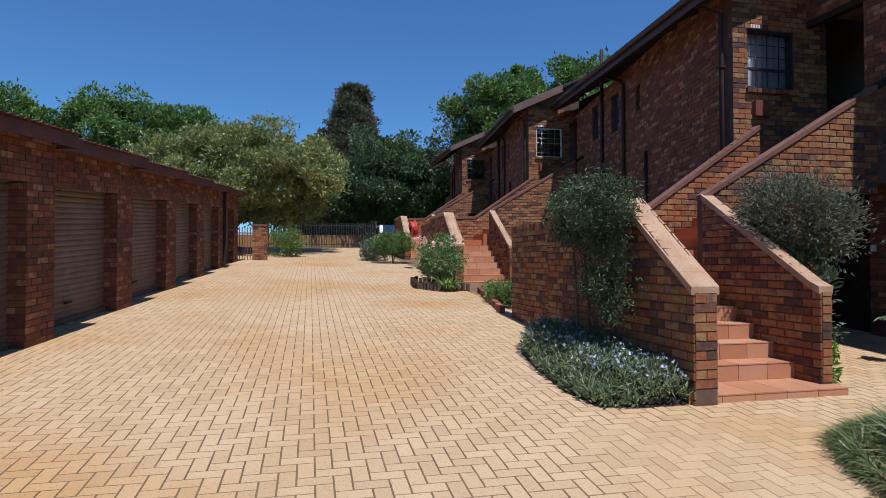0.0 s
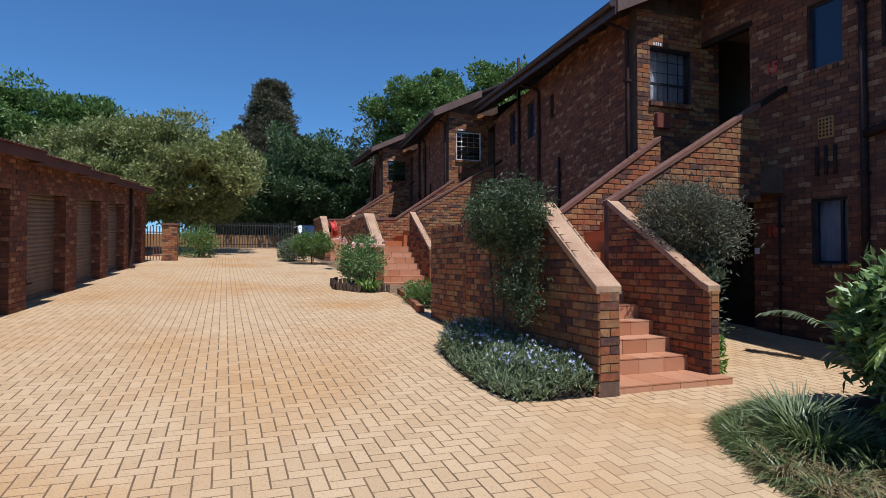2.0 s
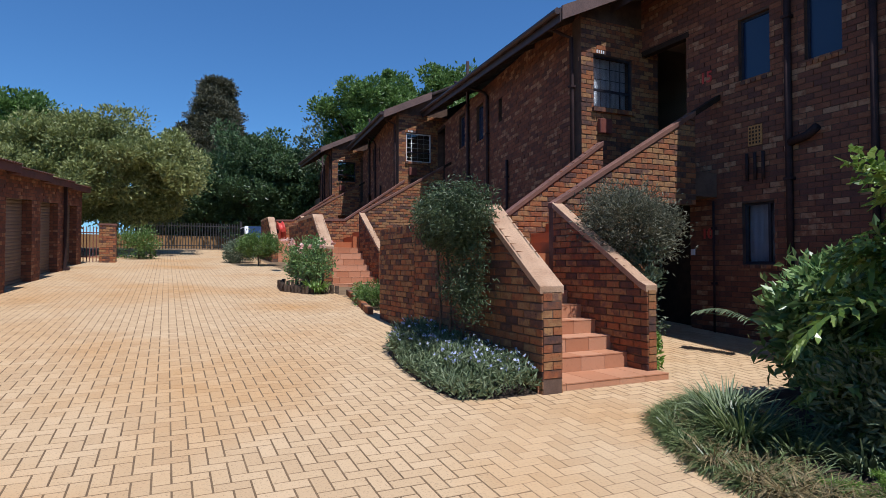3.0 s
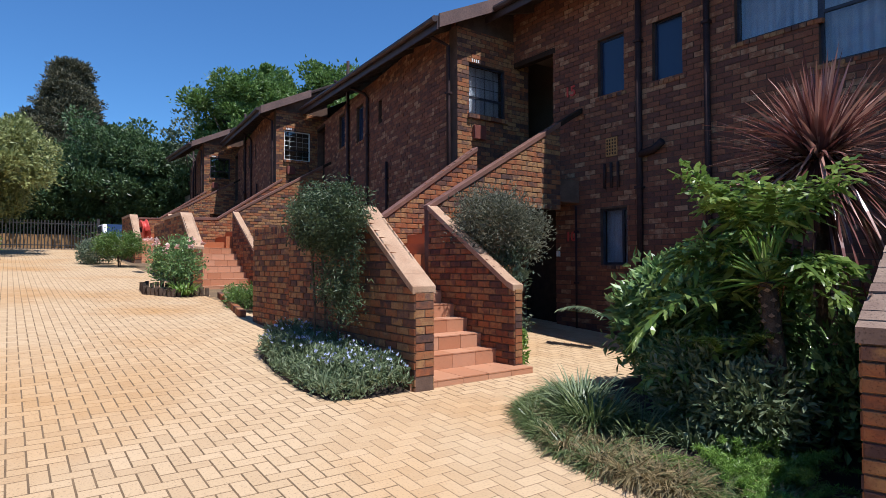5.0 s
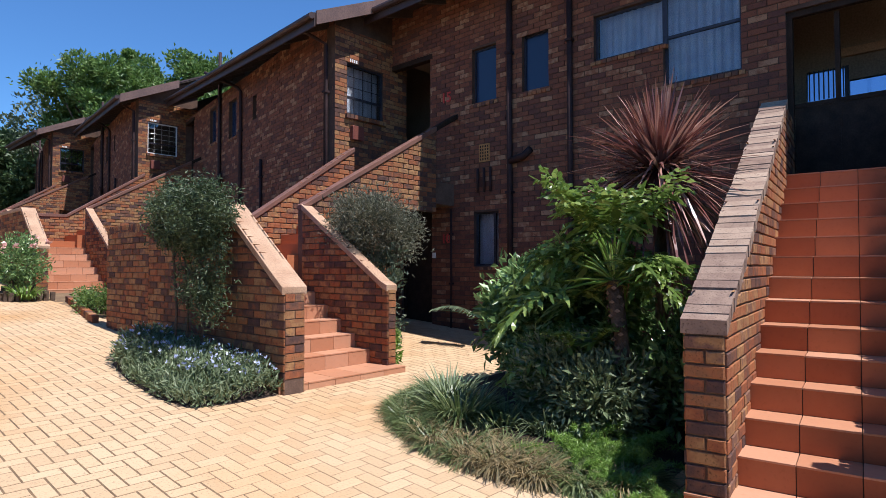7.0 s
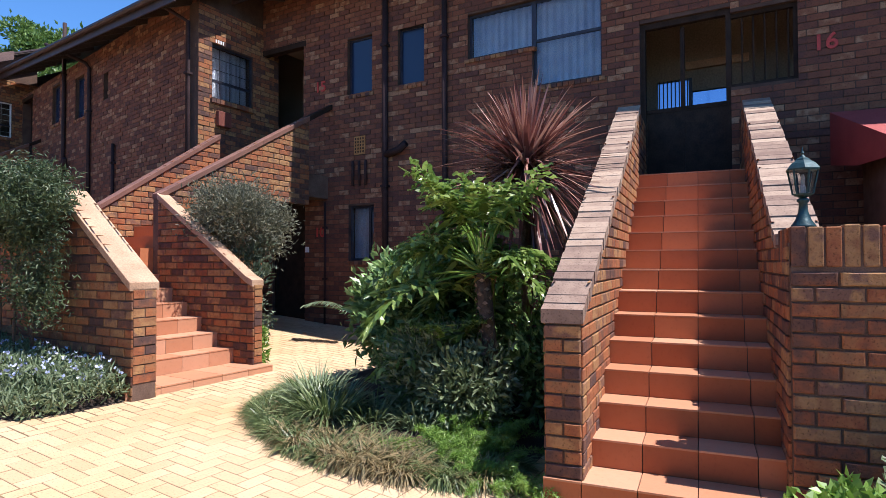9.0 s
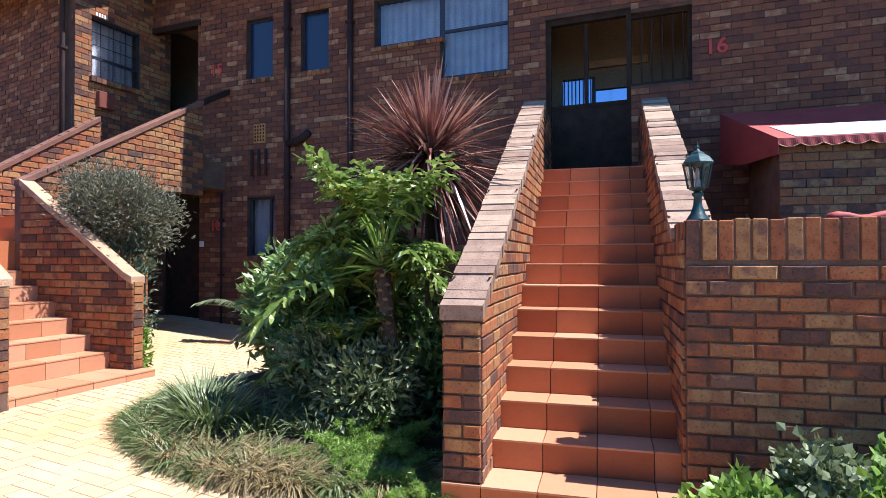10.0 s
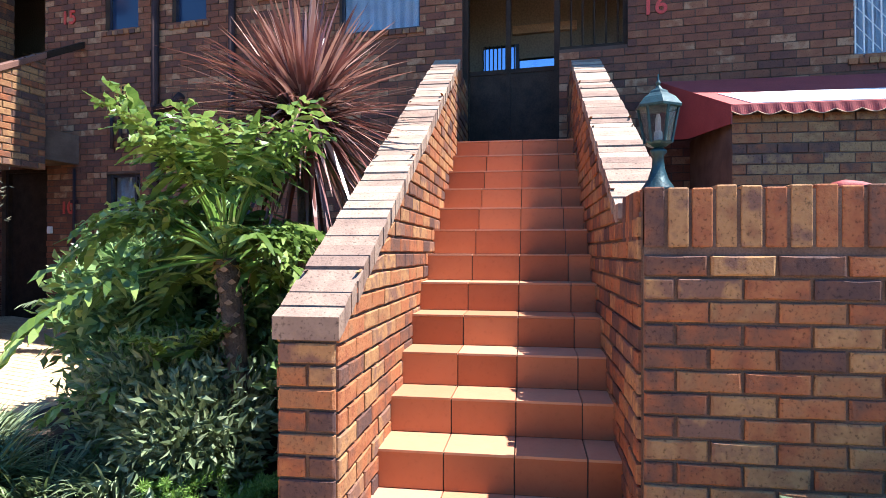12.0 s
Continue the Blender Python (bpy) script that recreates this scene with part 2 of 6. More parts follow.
def thin_glass(name):
    """A thin dusty pane: mostly clear, a little gloss."""
    m, n, l, p = node_mat(name)
    p.inputs["Base Color"].default_value, p.inputs["Roughness"].default_value = (0.05, 0.055, 0.055, 1), 0.08
    clear = n.new("ShaderNodeBsdfTransparent")
    mx = n.new("ShaderNodeMixShader")
    mx.inputs[0].default_value = 0.25
    l.new(clear.outputs[0], mx.inputs[1])
    l.new(p.outputs[0], mx.inputs[2])
    l.new(mx.outputs[0], n["Material Output"].inputs[0])
    return m


M_PANE = thin_glass("lantern_pane")

# ---- brickwork ----
BL, BH, JT = 0.222, 0.073, 0.012              # brick length, height, joint


def lerp_at(line, s):
    if s <= line[0][0]:
        return line[0][1]
    for (a, za), (b, zb) in zip(line, line[1:]):
        if s <= b:
            return za + (zb - za) * (s - a) / max(b - a, 1e-6)
    return line[-1][1]


def brick_shapes(s0, s1, top, bot=((0, -1.0),), holes=(), z0=None, zmax=None, seed=1):
    """Outlines, in the wall's own plane, of the bricks of one wall: running bond cut at its ends, holes and sloping edges."""
    rng = random.Random(seed)
    zlo = min(z for _, z in bot) if z0 is None else z0
    zhi = max(z for _, z in top) if zmax is None else zmax
    out, row, z = [], 0, zlo
    while z < zhi - 0.01:
        s = s0 - (BL + JT) * (0.5 if row % 2 else 0.0)
        while s < s1 - 0.02:
            segs = [(max(s, s0), min(s + BL, s1))]
            for a, b, c, d in holes:
                if c < z + BH * 0.6 and d > z + BH * 0.4:
                    segs = [q for x, y in segs for q in ((x, min(y, a)), (max(x, b), y)) if q[1] - q[0] > 0.02]
            for x, y in segs:
                if y - x < 0.02:
                    continue
                ss = sorted({x, y, *[p for p, _ in (*top, *bot) if x < p < y]})
                tops = [min(z + BH, lerp_at(top, q)) for q in ss]
                bots = [max(z, lerp_at(bot, q)) for q in ss]
                if max(t - b for t, b in zip(tops, bots)) < 0.015:
                    continue
                tops = [max(t, b + 0.002) for t, b in zip(tops, bots)]
                out.append(([*zip(ss, bots)] + [*zip(reversed(ss), reversed(tops))], rng.uniform(0.003, 0.013)))
            s += BL + JT
        row += 1
        z += BH + JT
    return out


def bricks_on(mesh, shapes, place, normal, soft=0.0):
    """Adds the bricks to one mesh. place(s, z) gives the point on the wall's face; normal points out of it."""
    n = Vector(normal)
    for shape, d in shapes:
        pts = [Vector(place(s, z)) for s, z in shape]
        k, c = len(mesh.v), len(pts)
        if soft:
            mid = sum(pts, Vector()) / c
            d *= 0.6
            rnd = random.Random(int(abs(mid.x * 913 + mid.y * 577 + mid.z * 1289) * 100))
            full = []
            for i, p in enumerate(pts):
                q = pts[(i + 1) % c]
                full.append(p)
                if (q - p).length > 0.15:
                    full += [p.lerp(q, 0.33), p.lerp(q, 0.68)]
            pts, c = full, len(full)
            tilt = Vector((rnd.uniform(-1, 1), rnd.uniform(-1, 1), rnd.uniform(-1, 1))) * 0.02
            shift = [(mid - p).normalized() * rnd.uniform(-0.0015, 0.003) for p in pts]
            lean = [n * tilt.dot(p - mid) for p in pts]
            rim = [p + s + l for p, s, l in zip(pts, shift, lean)]
            face = [p + (mid - p).normalized() * rnd.uniform(0.006, 0.012) for p in rim]
            mesh.v += [tuple(p + s) for p, s in zip(pts, shift)] + [tuple(p + n * (d + soft)) for p in rim] + [tuple(p + n * (d + soft + 0.005)) for p in face]
        else:
            mesh.v += [tuple(p) for p in pts] + [tuple(p + n * d) for p in pts]
        rings = 2 if soft else 1
        mesh.f.append(tuple(range(k + rings * c, k + (rings + 1) * c)))
        for q in range(rings):
            for i in range(c):
                j = (i + 1) % c
                mesh.f.append((k + q * c + i, k + q * c + j, k + (q + 1) * c + j, k + (q + 1) * c + i))
    return mesh


def single_bricks(shapes, place, normal, parent, material=None, name="brick"):
    for sh in shapes:
        part(name, bricks_on(Mesh(), [sh], place, normal, 0.005), material or M_BRICK1, parent)


def wall_cells(mesh, s0, s1, z0, z1, holes, slab):
    """A wall of blocks round its openings. slab(sa, sb, za, zb) adds one block."""
    zs = sorted({z0, z1, *[z for h in holes for z in h[2:] if z0 < z < z1]})
    for za, zb in zip(zs, zs[1:]):
        cuts = sorted((max(h[0], s0), min(h[1], s1)) for h in holes if h[2] < zb - 1e-4 and h[3] > za + 1e-4)
        s = s0
        for a, b in cuts:
            if a > s + 1e-4:
                slab(s, a, za, zb)
            s = max(s, b)
        if s < s1 - 1e-4:
            slab(s, s1, za, zb)
    return mesh


def stuff(ob):
    return tagged(ob, kind="stuff")


def facade(name, w, u0, u1, z0, z1, holes, seed, thick=0.25, m=MB):
    """A brick wall along u whose face looks to -w."""
    me = Mesh()
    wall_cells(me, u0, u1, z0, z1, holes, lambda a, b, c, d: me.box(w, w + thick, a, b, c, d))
    ob = setting(name, me, M_MORTAR_SHADED, "brown and red face brick wall of the two-storey flats", m)
    sh = brick_shapes(u0, u1, ((u0, z1),), ((u0, z0),), holes, seed=seed)
    stuff(part("brickwork", bricks_on(Mesh(), sh, lambda s, z: (w, s, z), (-1, 0, 0)), M_BRICK_SHADED, ob))
    return ob


def cross_wall(name, u, w0, w1, z0, z1, holes, seed, thick=0.25):
    """A brick wall across, whose face looks to -u."""
    me = Mesh()
    wall_cells(me, w0, w1, z0, z1, holes, lambda a, b, c, d: me.box(a, b, u, u + thick, c, d))
    ob = setting(name, me, M_MORTAR_SHADED, "brown and red face brick return wall of the flats")
    sh = brick_shapes(w0, w1, ((w0, z1),), ((w0, z0),), holes, seed=seed)
    stuff(part("brickwork", bricks_on(Mesh(), [(list(reversed(p)), d) for p, d in sh], lambda s, z: (s, u, z), (0, -1, 0)), M_BRICK, ob))
    return ob


# ---- ground ----
me = Mesh()
ys = [-60, -20, -8, 0, 10, 20, 30, 38, 60, 150, 600]
xs = [-600, -60, -15, -7.5, 0, 5, 20, 60, 600]
for y in ys:
    for x in xs:
        me.v.append((x, y, SLOPE * max(-20, min(y, 38)) - 0.012))
for i in range(len(ys) - 1):
    for j in range(len(xs) - 1):
        k = i * len(xs) + j
        me.f.append((k, k + 1, k + len(xs) + 1, k + len(xs)))
setting("ground", me, M_EARTH, "bare earth and dry grass round the flats")

me = Mesh().sbox(-7.9, 6.0, -7.0, 38.0, -0.10, -0.0022)
pavement = setting("pavement", me, M_JOINT, "yellow clay pavers laid in herringbone on the driveway")


def paver_lists():
    """Herringbone of 200 x 100 pavers, in the driveway's own axes."""
    near, far = [], []
    a = 0.1125
    for i in range(-40, 440):
        for j in range(-85, 85):
            for turn in (0, 1):
                # herringbone lattice: steps (1,1) and (2,-2) in half-bricks
                x = (i + 2 * j) * a
                y = (i - 2 * j) * a
                x0, y0 = (x, y) if turn == 0 else (x, y + a)
                dx, dy = (2 * a, a) if turn == 0 else (a, 2 * a)
                if turn == 1:
                    x0, y0 = x - 0 * a, y + a
                w, u = x0 - 3.5, y0 + 2.0
                if not (-7.55 < w < 5.2 and -5.0 < u < 36.0):
                    continue
                if w > -0.25 and not (2.7 < u < 6.0 or (w < 0.2 and u < 0.6)) and u > 2.0:
                    if u > 8.0 and w > -0.2:
                        continue
                cell = (w + 0.0025, u + 0.0025, dx - 0.005, dy - 0.005)
                (near if -1.9 < w < 0.4 and 0.55 < u < 3.6 else far).append(cell)
    return near, far


near_pavers, far_pavers = paver_lists()

# ---- the flats: unit 0 and the units that step up behind it ----
WF = 4.575
HOLES0 = [(5.12, 5.67, 4.48, 5.48), (4.05, 4.58, 4.47, 5.46), (2.16, 3.24, 4.70, 5.40), (1.13, 2.16, 4.10, 5.40),
          (-0.48, 0.62, 2.55, 4.70), (-1.20, -0.48, 3.68, 4.62), (5.08, 5.64, 1.55, 2.51), (6.68, 7.52, 0.32, 2.64),
          (6.72, 7.80, 3.40, 5.62), (-4.35, -3.30, 3.36, 5.30)]
facade("wall_front_1", WF, -9.0, 7.80, -0.6, 6.66, HOLES0, 1)
BAY_HOLES = [(3.38, 4.31, 4.46, 5.45)]
DU, DW, DZ = 10.3, 0.33, 0.64
# each wing's long front runs back at a slant from its bay corner to the next wing's porch
SLANT = math.atan((WF + DW - 3.10) / DU)
RUN = DU / math.cos(SLANT) + 0.05
WING = [MB @ pose(3.10 + DW * k, 7.8 + DU * k, DZ * k, 0, 0, -math.degrees(SLANT)) for k in range(3)]
WING_HOLES = [(7.2, 7.78, 5.1, 6.1), (5.48, 6.08, 4.98, 5.98), (4.05, 4.3, 5.14, 5.74), (9.45, 10.4, 4.04, 6.2)]
for k in range(3):
    du, dw, dz = DU * k, DW * k, DZ * k
    cross_wall(f"wall_bay_side_{k + 1}", 7.8 + du, 3.10 + dw, WF + 0.4 + dw, 0.2 + dz, 6.10 + dz,
               [(a + dw, b + dw, c + dz, d + dz) for a, b, c, d in BAY_HOLES], 20 + k)
    # plain dark infill closing the gap under the eave, shade in its colour
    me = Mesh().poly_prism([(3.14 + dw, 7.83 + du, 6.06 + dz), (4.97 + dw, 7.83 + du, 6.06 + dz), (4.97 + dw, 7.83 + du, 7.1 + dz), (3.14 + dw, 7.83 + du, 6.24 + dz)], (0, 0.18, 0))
    setting(f"wall_gable_{k + 1}", me, M_MORTAR_SHADED, "shaded brick gable under the eave")
    facade(f"wall_front_{k + 2}", 0.0, 0.06, RUN, 0.2, 6.34, WING_HOLES, 30 + k, m=WING[k])
# plain rear, end and inner walls that close the building
me = Mesh()
wall_cells(me, -9.0, 46.0, -0.6, 7.6, [(-5.0, 6.0, 3.6, 7.6)], lambda a, b, c, d: me.box(12.0, 12.3, a, b, c, d))
setting("wall_rear", me, M_MORTAR)
me = Mesh().box(WF, 12.0, -9.3, -9.0, -0.6, 8.2)
setting("wall_end", me, M_MORTAR)
me = Mesh().box(WF + 0.25, 12.0, -9.0, 7.7, 2.3, 2.5).box(6.2, 12.0, 7.7, 40.0, 2.3, 2.5)
setting("floor_upper", me, M_INSIDE)
me = Mesh().box(WF + 1.5, WF + 1.6, 1.0, 7.6, -0.5, 6.4)
setting("wall_inner_1", me, M_INSIDE)
me = Mesh().box(WF + 1.75, WF + 1.85, 7.9, 46.0, -0.5, 6.4)
setting("wall_inner_2", me, M_INSIDE)
me = Mesh().box(WF + 0.26, WF + 1.5, 6.45, 6.6, -0.5, 6.4).box(WF + 0.26, WF + 1.5, 0.95, 1.05, 2.5, 6.4)
setting("wall_porch_sides", me, M_INSIDE)
me = Mesh().box(WF + 0.25, WF + 1.5, 6.6, 7.8, 3.25, 3.4)
setting("floor_porch", me, M_COPE_R)
me = Mesh().box(WF + 0.25, 9.6, -9.0, 7.7, 5.75, 5.85)
setting("ceiling", me, M_INSIDE)


def roof(k):
    """One unit's mono-pitch roof with fascia, gutter and rafters under the eave."""
    du, dw, dz = DU * k, DW * k, DZ * k
    ob = thing("roof", "dark brown sheet metal roof with fascia over the flats", "roof", kind="structure")
    ua, ub = (-9.5, 7.98) if k == 0 else (7.52 + DU * (k - 1), 17.9 + DU * (k - 1))
    if k == 0:
        wa = wb = 3.86
        za = 6.52
    else:
        wa, wb = 2.46 + DW * (k - 1), 4.25 + DW * (k - 1)
        za = 5.99 + DZ * (k - 1)
    if k == 3:
        wb, ub = wa, ua + 5.0
    pitch = 0.29 if k == 0 else 0.47
    def at(w, u, h=0.0):
        return (w, u, za + pitch * (w - wa) + h)
    zb = za + pitch * (wb - wa)
    n = 6
    us = [ua + (ub - ua) * i / n for i in range(n + 1)]
    ridge = 8.3
    me = Mesh()
    for a, b in zip(us, us[1:]):
        wA, wB = wa + (wb - wa) * (a - ua) / (ub - ua), wa + (wb - wa) * (b - ua) / (ub - ua)
        me.poly_prism([at(wA, a), at(ridge, a), at(ridge, b), at(wB, b)][::-1], (0, 0, 0.05))
    part("sheeting", me, M_ROOF, ob)
    me = Mesh().poly_prism([(wa, ua, za - 0.2), (wb, ub, zb - 0.2), (wb, ub, zb + 0.05), (wa, ua, za + 0.05)], (-0.03, 0, 0))
    part("fascia", me, M_ROOF, ob)
    me = Mesh().tube([(wa - 0.08, ua, za - 0.02), (wb - 0.08, ub, zb - 0.02)], 0.06, 8)
    part("gutter", me, M_ROOF, ob)
    # barge board at the near end
    me = Mesh().poly_prism([(wa, ua, za - 0.17), (wa + 1.75, ua, za - 0.17 + pitch * 1.75), (wa + 1.75, ua, za + 0.08 + pitch * 1.75), (wa, ua, za + 0.08)], (0, -0.035, 0))
    part("barge_board", me, M_FASCIA, ob)
    me = Mesh().poly_prism([(wa + 0.02, ua + 0.01, za - 0.03), (ridge, ua + 0.01, za - 0.03 + pitch * (ridge - wa)), (ridge, ub, zb - 0.03 + pitch * (ridge - wb)), (wb + 0.02, ub, zb - 0.03)][::-1], (0, 0, 0.02))
    part("soffit", me, M_SOFFIT, ob)
    me = Mesh()
    u = ua + 0.5
    while u < ub:
        w = wa + (wb - wa) * (u - ua) / (ub - ua)
        zr = za + pitch * (w - wa)
        r = Mesh().poly_prism([(w + 0.03, u, zr - 0.2), (w + 0.9, u, zr - 0.2 + pitch * 0.9), (w + 0.9, u, zr - 0.04 + pitch * 0.9), (w + 0.03, u, zr - 0.04)], (0, 0.06, 0))
        part("rafter", r, M_SOFFIT, ob)
        u += 0.9
    return ob


for k in range(4):
    roof(k)
me = Mesh().poly_prism([(8.3, -9.5, 7.7), (12.6, -9.5, 6.5), (12.6, 46, 9.0), (8.3, 46, 9.6)][::-1], (0, 0, 0.05))
setting("roof_rear", me, M_ROOF)


# ---- windows, doors, pipes of the flats ----
def window(name, w, u0, u1, z0, z1, mullions=(), transoms=(), curtain=True, dark=False, bars=(), sill=True, label="steel framed window with net curtain", m=MB):
    ob = thing(name, label, "window", m, kind="structure")
    d0, d1, t = w + 0.07, w + 0.11, 0.035
    fr = Mesh().box(d0, d1, u0, u1, z0, z0 + t).box(d0, d1, u0, u1, z1 - t, z1).box(d0, d1, u0, u0 + t, z0 + t, z1 - t).box(d0, d1, u1 - t, u1, z0 + t, z1 - t)
    part("window_frame", fr, M_STEEL, ob)
    for m in mullions:
        part("mullion", Mesh().box(d0 - 0.002, d1, m - 0.02, m + 0.02, z0 + t, z1 - t), M_STEEL, ob)
    for z, a, b in transoms:
        part("transom", Mesh().box(d0 - 0.004, d1, a, b, z - 0.02, z + 0.02), M_STEEL, ob)
    for u in bars:
        part("bar", Mesh().box(d0 + 0.06, d0 + 0.075, u - 0.007, u + 0.007, z0, z1), M_STEEL, ob)
    pane = part("pane", Mesh().box(d0 + 0.02, d0 + 0.025, u0 + t, u1 - t, z0 + t, z1 - t), M_GLASSDARK if dark else M_GLASS, ob)
    pane.visible_shadow = False
    if curtain:
        c = Mesh()
        nf = int((u1 - u0) / 0.02)
        k = 0
        for i in range(nf + 1):
            u = u0 + (u1 - u0) * i / nf
            ww = w + 0.2 + 0.012 * math.sin(i * 1.1) + 0.006 * math.sin(i * 2.7)
            c.v += [(ww, u, z0), (ww, u, z1)]
            if i:
                c.f.append((2 * i - 2, 2 * i - 1, 2 * i + 1, 2 * i))
        part("curtain", c, M_CURTAIN, ob, "white net curtain in folds", smooth=True)
    if sill:
        n = max(2, int((u1 - u0 + 0.1) / 0.085))
        for i in range(n):
            a = u0 - 0.05 + (u1 - u0 + 0.1) * i / n
            part("sill_brick", Mesh().poly_prism([(w - 0.03, a + 0.005, z0 - 0.075), (w + 0.07, a + 0.005, z0 - 0.06), (w + 0.07, a + 0.005, z0 - 0.002), (w - 0.03, a + 0.005, z0 - 0.02)], (0, (u1 - u0 + 0.1) / n - 0.01, 0)), M_BRICK1, ob)
    return ob


window("window_1", WF, 5.12, 5.67, 4.48, 5.48, curtain=False, dark=True, label="narrow steel window with dark obscured glass")
window("window_2", WF, 4.05, 4.58, 4.47, 5.46, curtain=False, dark=True, label="narrow steel window with dark obscured glass")
window("window_3", WF, 2.16, 3.24, 4.70, 5.40, label="wide steel window pane with white net curtain")
window("window_4", WF, 1.13, 2.16, 4.10, 5.40, transoms=((4.79, 1.16, 2.12),), label="tall steel casement with white net curtain")
window("window_5", WF, 5.08, 5.64, 1.55, 2.51, mullions=(5.22,), label="ground floor steel window with white curtain")
w6 = window("window_6", WF, -4.35, -3.30, 3.36, 5.30, label="window with white lattice security bars")
for i in range(14):
    a = -4.3 + i * 0.075
    part("lattice_bar", Mesh().tube([(WF + 0.02, a, 3.4), (WF + 0.02, a + 0.02, 5.28)], 0.008, 5), M_WHITE, w6)
for i in range(10):
    z = 3.42 + i * 0.18
    for s in range(7):
        a = -4.3 + s * 0.15
        part("lattice_strip", Mesh().tube([(WF + 0.03, a, z), (WF + 0.03, a + 0.15, z + 0.18)], 0.005, 4), M_WHITE, w6)
for k in range(3):
    window(f"window_{13 + 2 * k}", 0.0, 7.2, 7.78, 5.1, 6.1, curtain=False, dark=True, label="narrow dark steel window far along the flats", m=WING[k])
    window(f"window_{14 + 2 * k}", 0.0, 5.48, 6.08, 4.98, 5.98, curtain=False, dark=True, label="narrow dark steel window far along the flats", m=WING[k])


def bay_window(name, du, dw, dz, lattice):
    ob = thing(name, "steel framed bay window with burglar bars and curtain", "window", kind="structure", m=MB @ pose(dw, du, dz))
    u, w0, w1, z0, z1, t = 7.83, 3.38, 4.31, 4.46, 5.45, 0.035
    fr = Mesh().box(w0, w1, u, u + 0.04, z0, z0 + t).box(w0, w1, u, u + 0.04, z1 - t, z1).box(w0, w0 + t, u, u + 0.04, z0 + t, z1 - t).box(w1 - t, w1, u, u + 0.04, z0 + t, z1 - t)
    part("window_frame", fr, M_STEEL if not lattice else M_WHITE, ob)
    part("transom", Mesh().box(w0 + t, w1 - t, u - 0.003, u + 0.04, 4.78, 4.82), M_STEEL, ob)
    p = part("pane", Mesh().box(w0 + t, w1 - t, u + 0.015, u + 0.02, z0 + t, z1 - t), M_GLASS, ob)
    p.visible_shadow = False
    mt = M_WHITE if lattice else M_STEEL
    for i in range(1, 4):
        w = w0 + (w1 - w0) * i / 4
        part("bar", Mesh().tube([(w, u + 0.06, z0), (w, u + 0.06, z1)], 0.007, 5), mt, ob)
    for i in range(1, 6 if lattice else 3):
        z = 4.82 + (z1 - 4.82) * i / 3 if not lattice else z0 + (z1 - z0) * i / 6
        part("bar", Mesh().tube([(w0, u + 0.075, z), (w1, u + 0.075, z)], 0.007, 5), mt, ob)
    c = Mesh()
    for i in range(40 if not lattice and du == 0 else 0):
        w = w0 + (w1 - w0) * i / 39
        uu = u + 0.16 + 0.012 * math.sin(i * 1.3)
        c.v += [(w, uu, z0), (w, uu, z1)]
        if i:
            c.f.append((2 * i - 2, 2 * i, 2 * i + 1, 2 * i - 1))
    if c.v:
        part("curtain", c, M_CURTAIN, ob, "white net curtain", smooth=True)
    for i in range(11):
        a = w0 - 0.04 + 0.092 * i
        part("sill_brick", Mesh().box(a, a + 0.083, u - 0.10, u - 0.005, z0 - 0.085, z0 - 0.006), M_BRICK1, ob)
    bevelled(part("meter_box", Mesh().box(3.46, 3.74, 7.70, 7.79, 3.97, 4.24), M_REDSTEEL, ob, "dark red steel meter box"), 0.008)
    return ob


for k in range(3):
    bay_window(f"window_{10 + k}", DU * k, DW * k, DZ * k, k == 1)

# lit vent blocks over the bay window
for k in range(3):
    for i in range(4):
        part("vent_block", Mesh().box(3.45 + 0.05 * i, 3.48 + 0.05 * i, 7.785, 7.795, 5.48, 5.54), M_WHITE,
             thing("air_vent", "small pale vent slot above the bay window", "vent", MB @ pose(DW * k, DU * k, DZ * k), group="vent slots over the bay windows"))


def number(text, u, z, size):
    ob = thing("door_number", f"red painted flat number {text} on brick", "house number")
    cu = bpy.data.curves.new("numeral", "FONT")
    cu.body, cu.size, cu.extrude, cu.align_x, cu.offset = text, size, 0.006, "CENTER", 0.005
    t = new("numeral", cu)
    cu.materials.append(M_REDFLAT)
    t.parent = ob
    t.matrix_local = pose(WF - 0.018, u, z, 90, 0, -90)
    return ob


number("15", 6.29, 4.64, 0.26)
number("16", -1.47, 3.97, 0.26)
number("10", 6.3, 1.98, 0.24)


def downpipe(pts, r=0.04, label="brown painted downpipe fixed to the brick wall", m=MB):
    ob = thing("downpipe", label, "pipe", m, group="downpipes on the flats")
    part("pipe", Mesh().tube(pts, r, 8), M_PIPE, ob, smooth=True)
    for p, q in zip(pts, pts[1:]):
        p, q = Vector(p), Vector(q)
        if abs(p.z - q.z) > 2:
            for f in (0.2, 0.6):
                c = p.lerp(q, f)
                part("bracket", Mesh().box(c.x - r - 0.01, c.x + 0.06, c.y - r - 0.012, c.y + r + 0.012, c.z - 0.02, c.z + 0.02), M_PIPE, ob)
    return ob


downpipe([(WF - 0.06, 4.80, 6.4), (WF - 0.06, 4.80, 0.4)], 0.05)
downpipe([(WF - 0.06, 3.63, 6.3), (WF - 0.06, 3.63, 0.4)], 0.045)
downpipe([(WF - 0.07, 4.78, 3.33), (WF - 0.09, 4.5, 3.38), (WF - 0.12, 4.34, 3.47)], 0.06, "dark waste pipe branch with bent end")
downpipe([(WF - 0.05, 6.15, 2.6), (WF - 0.05, 6.15, 0.3)], 0.02, "thin conduit down the brick wall")
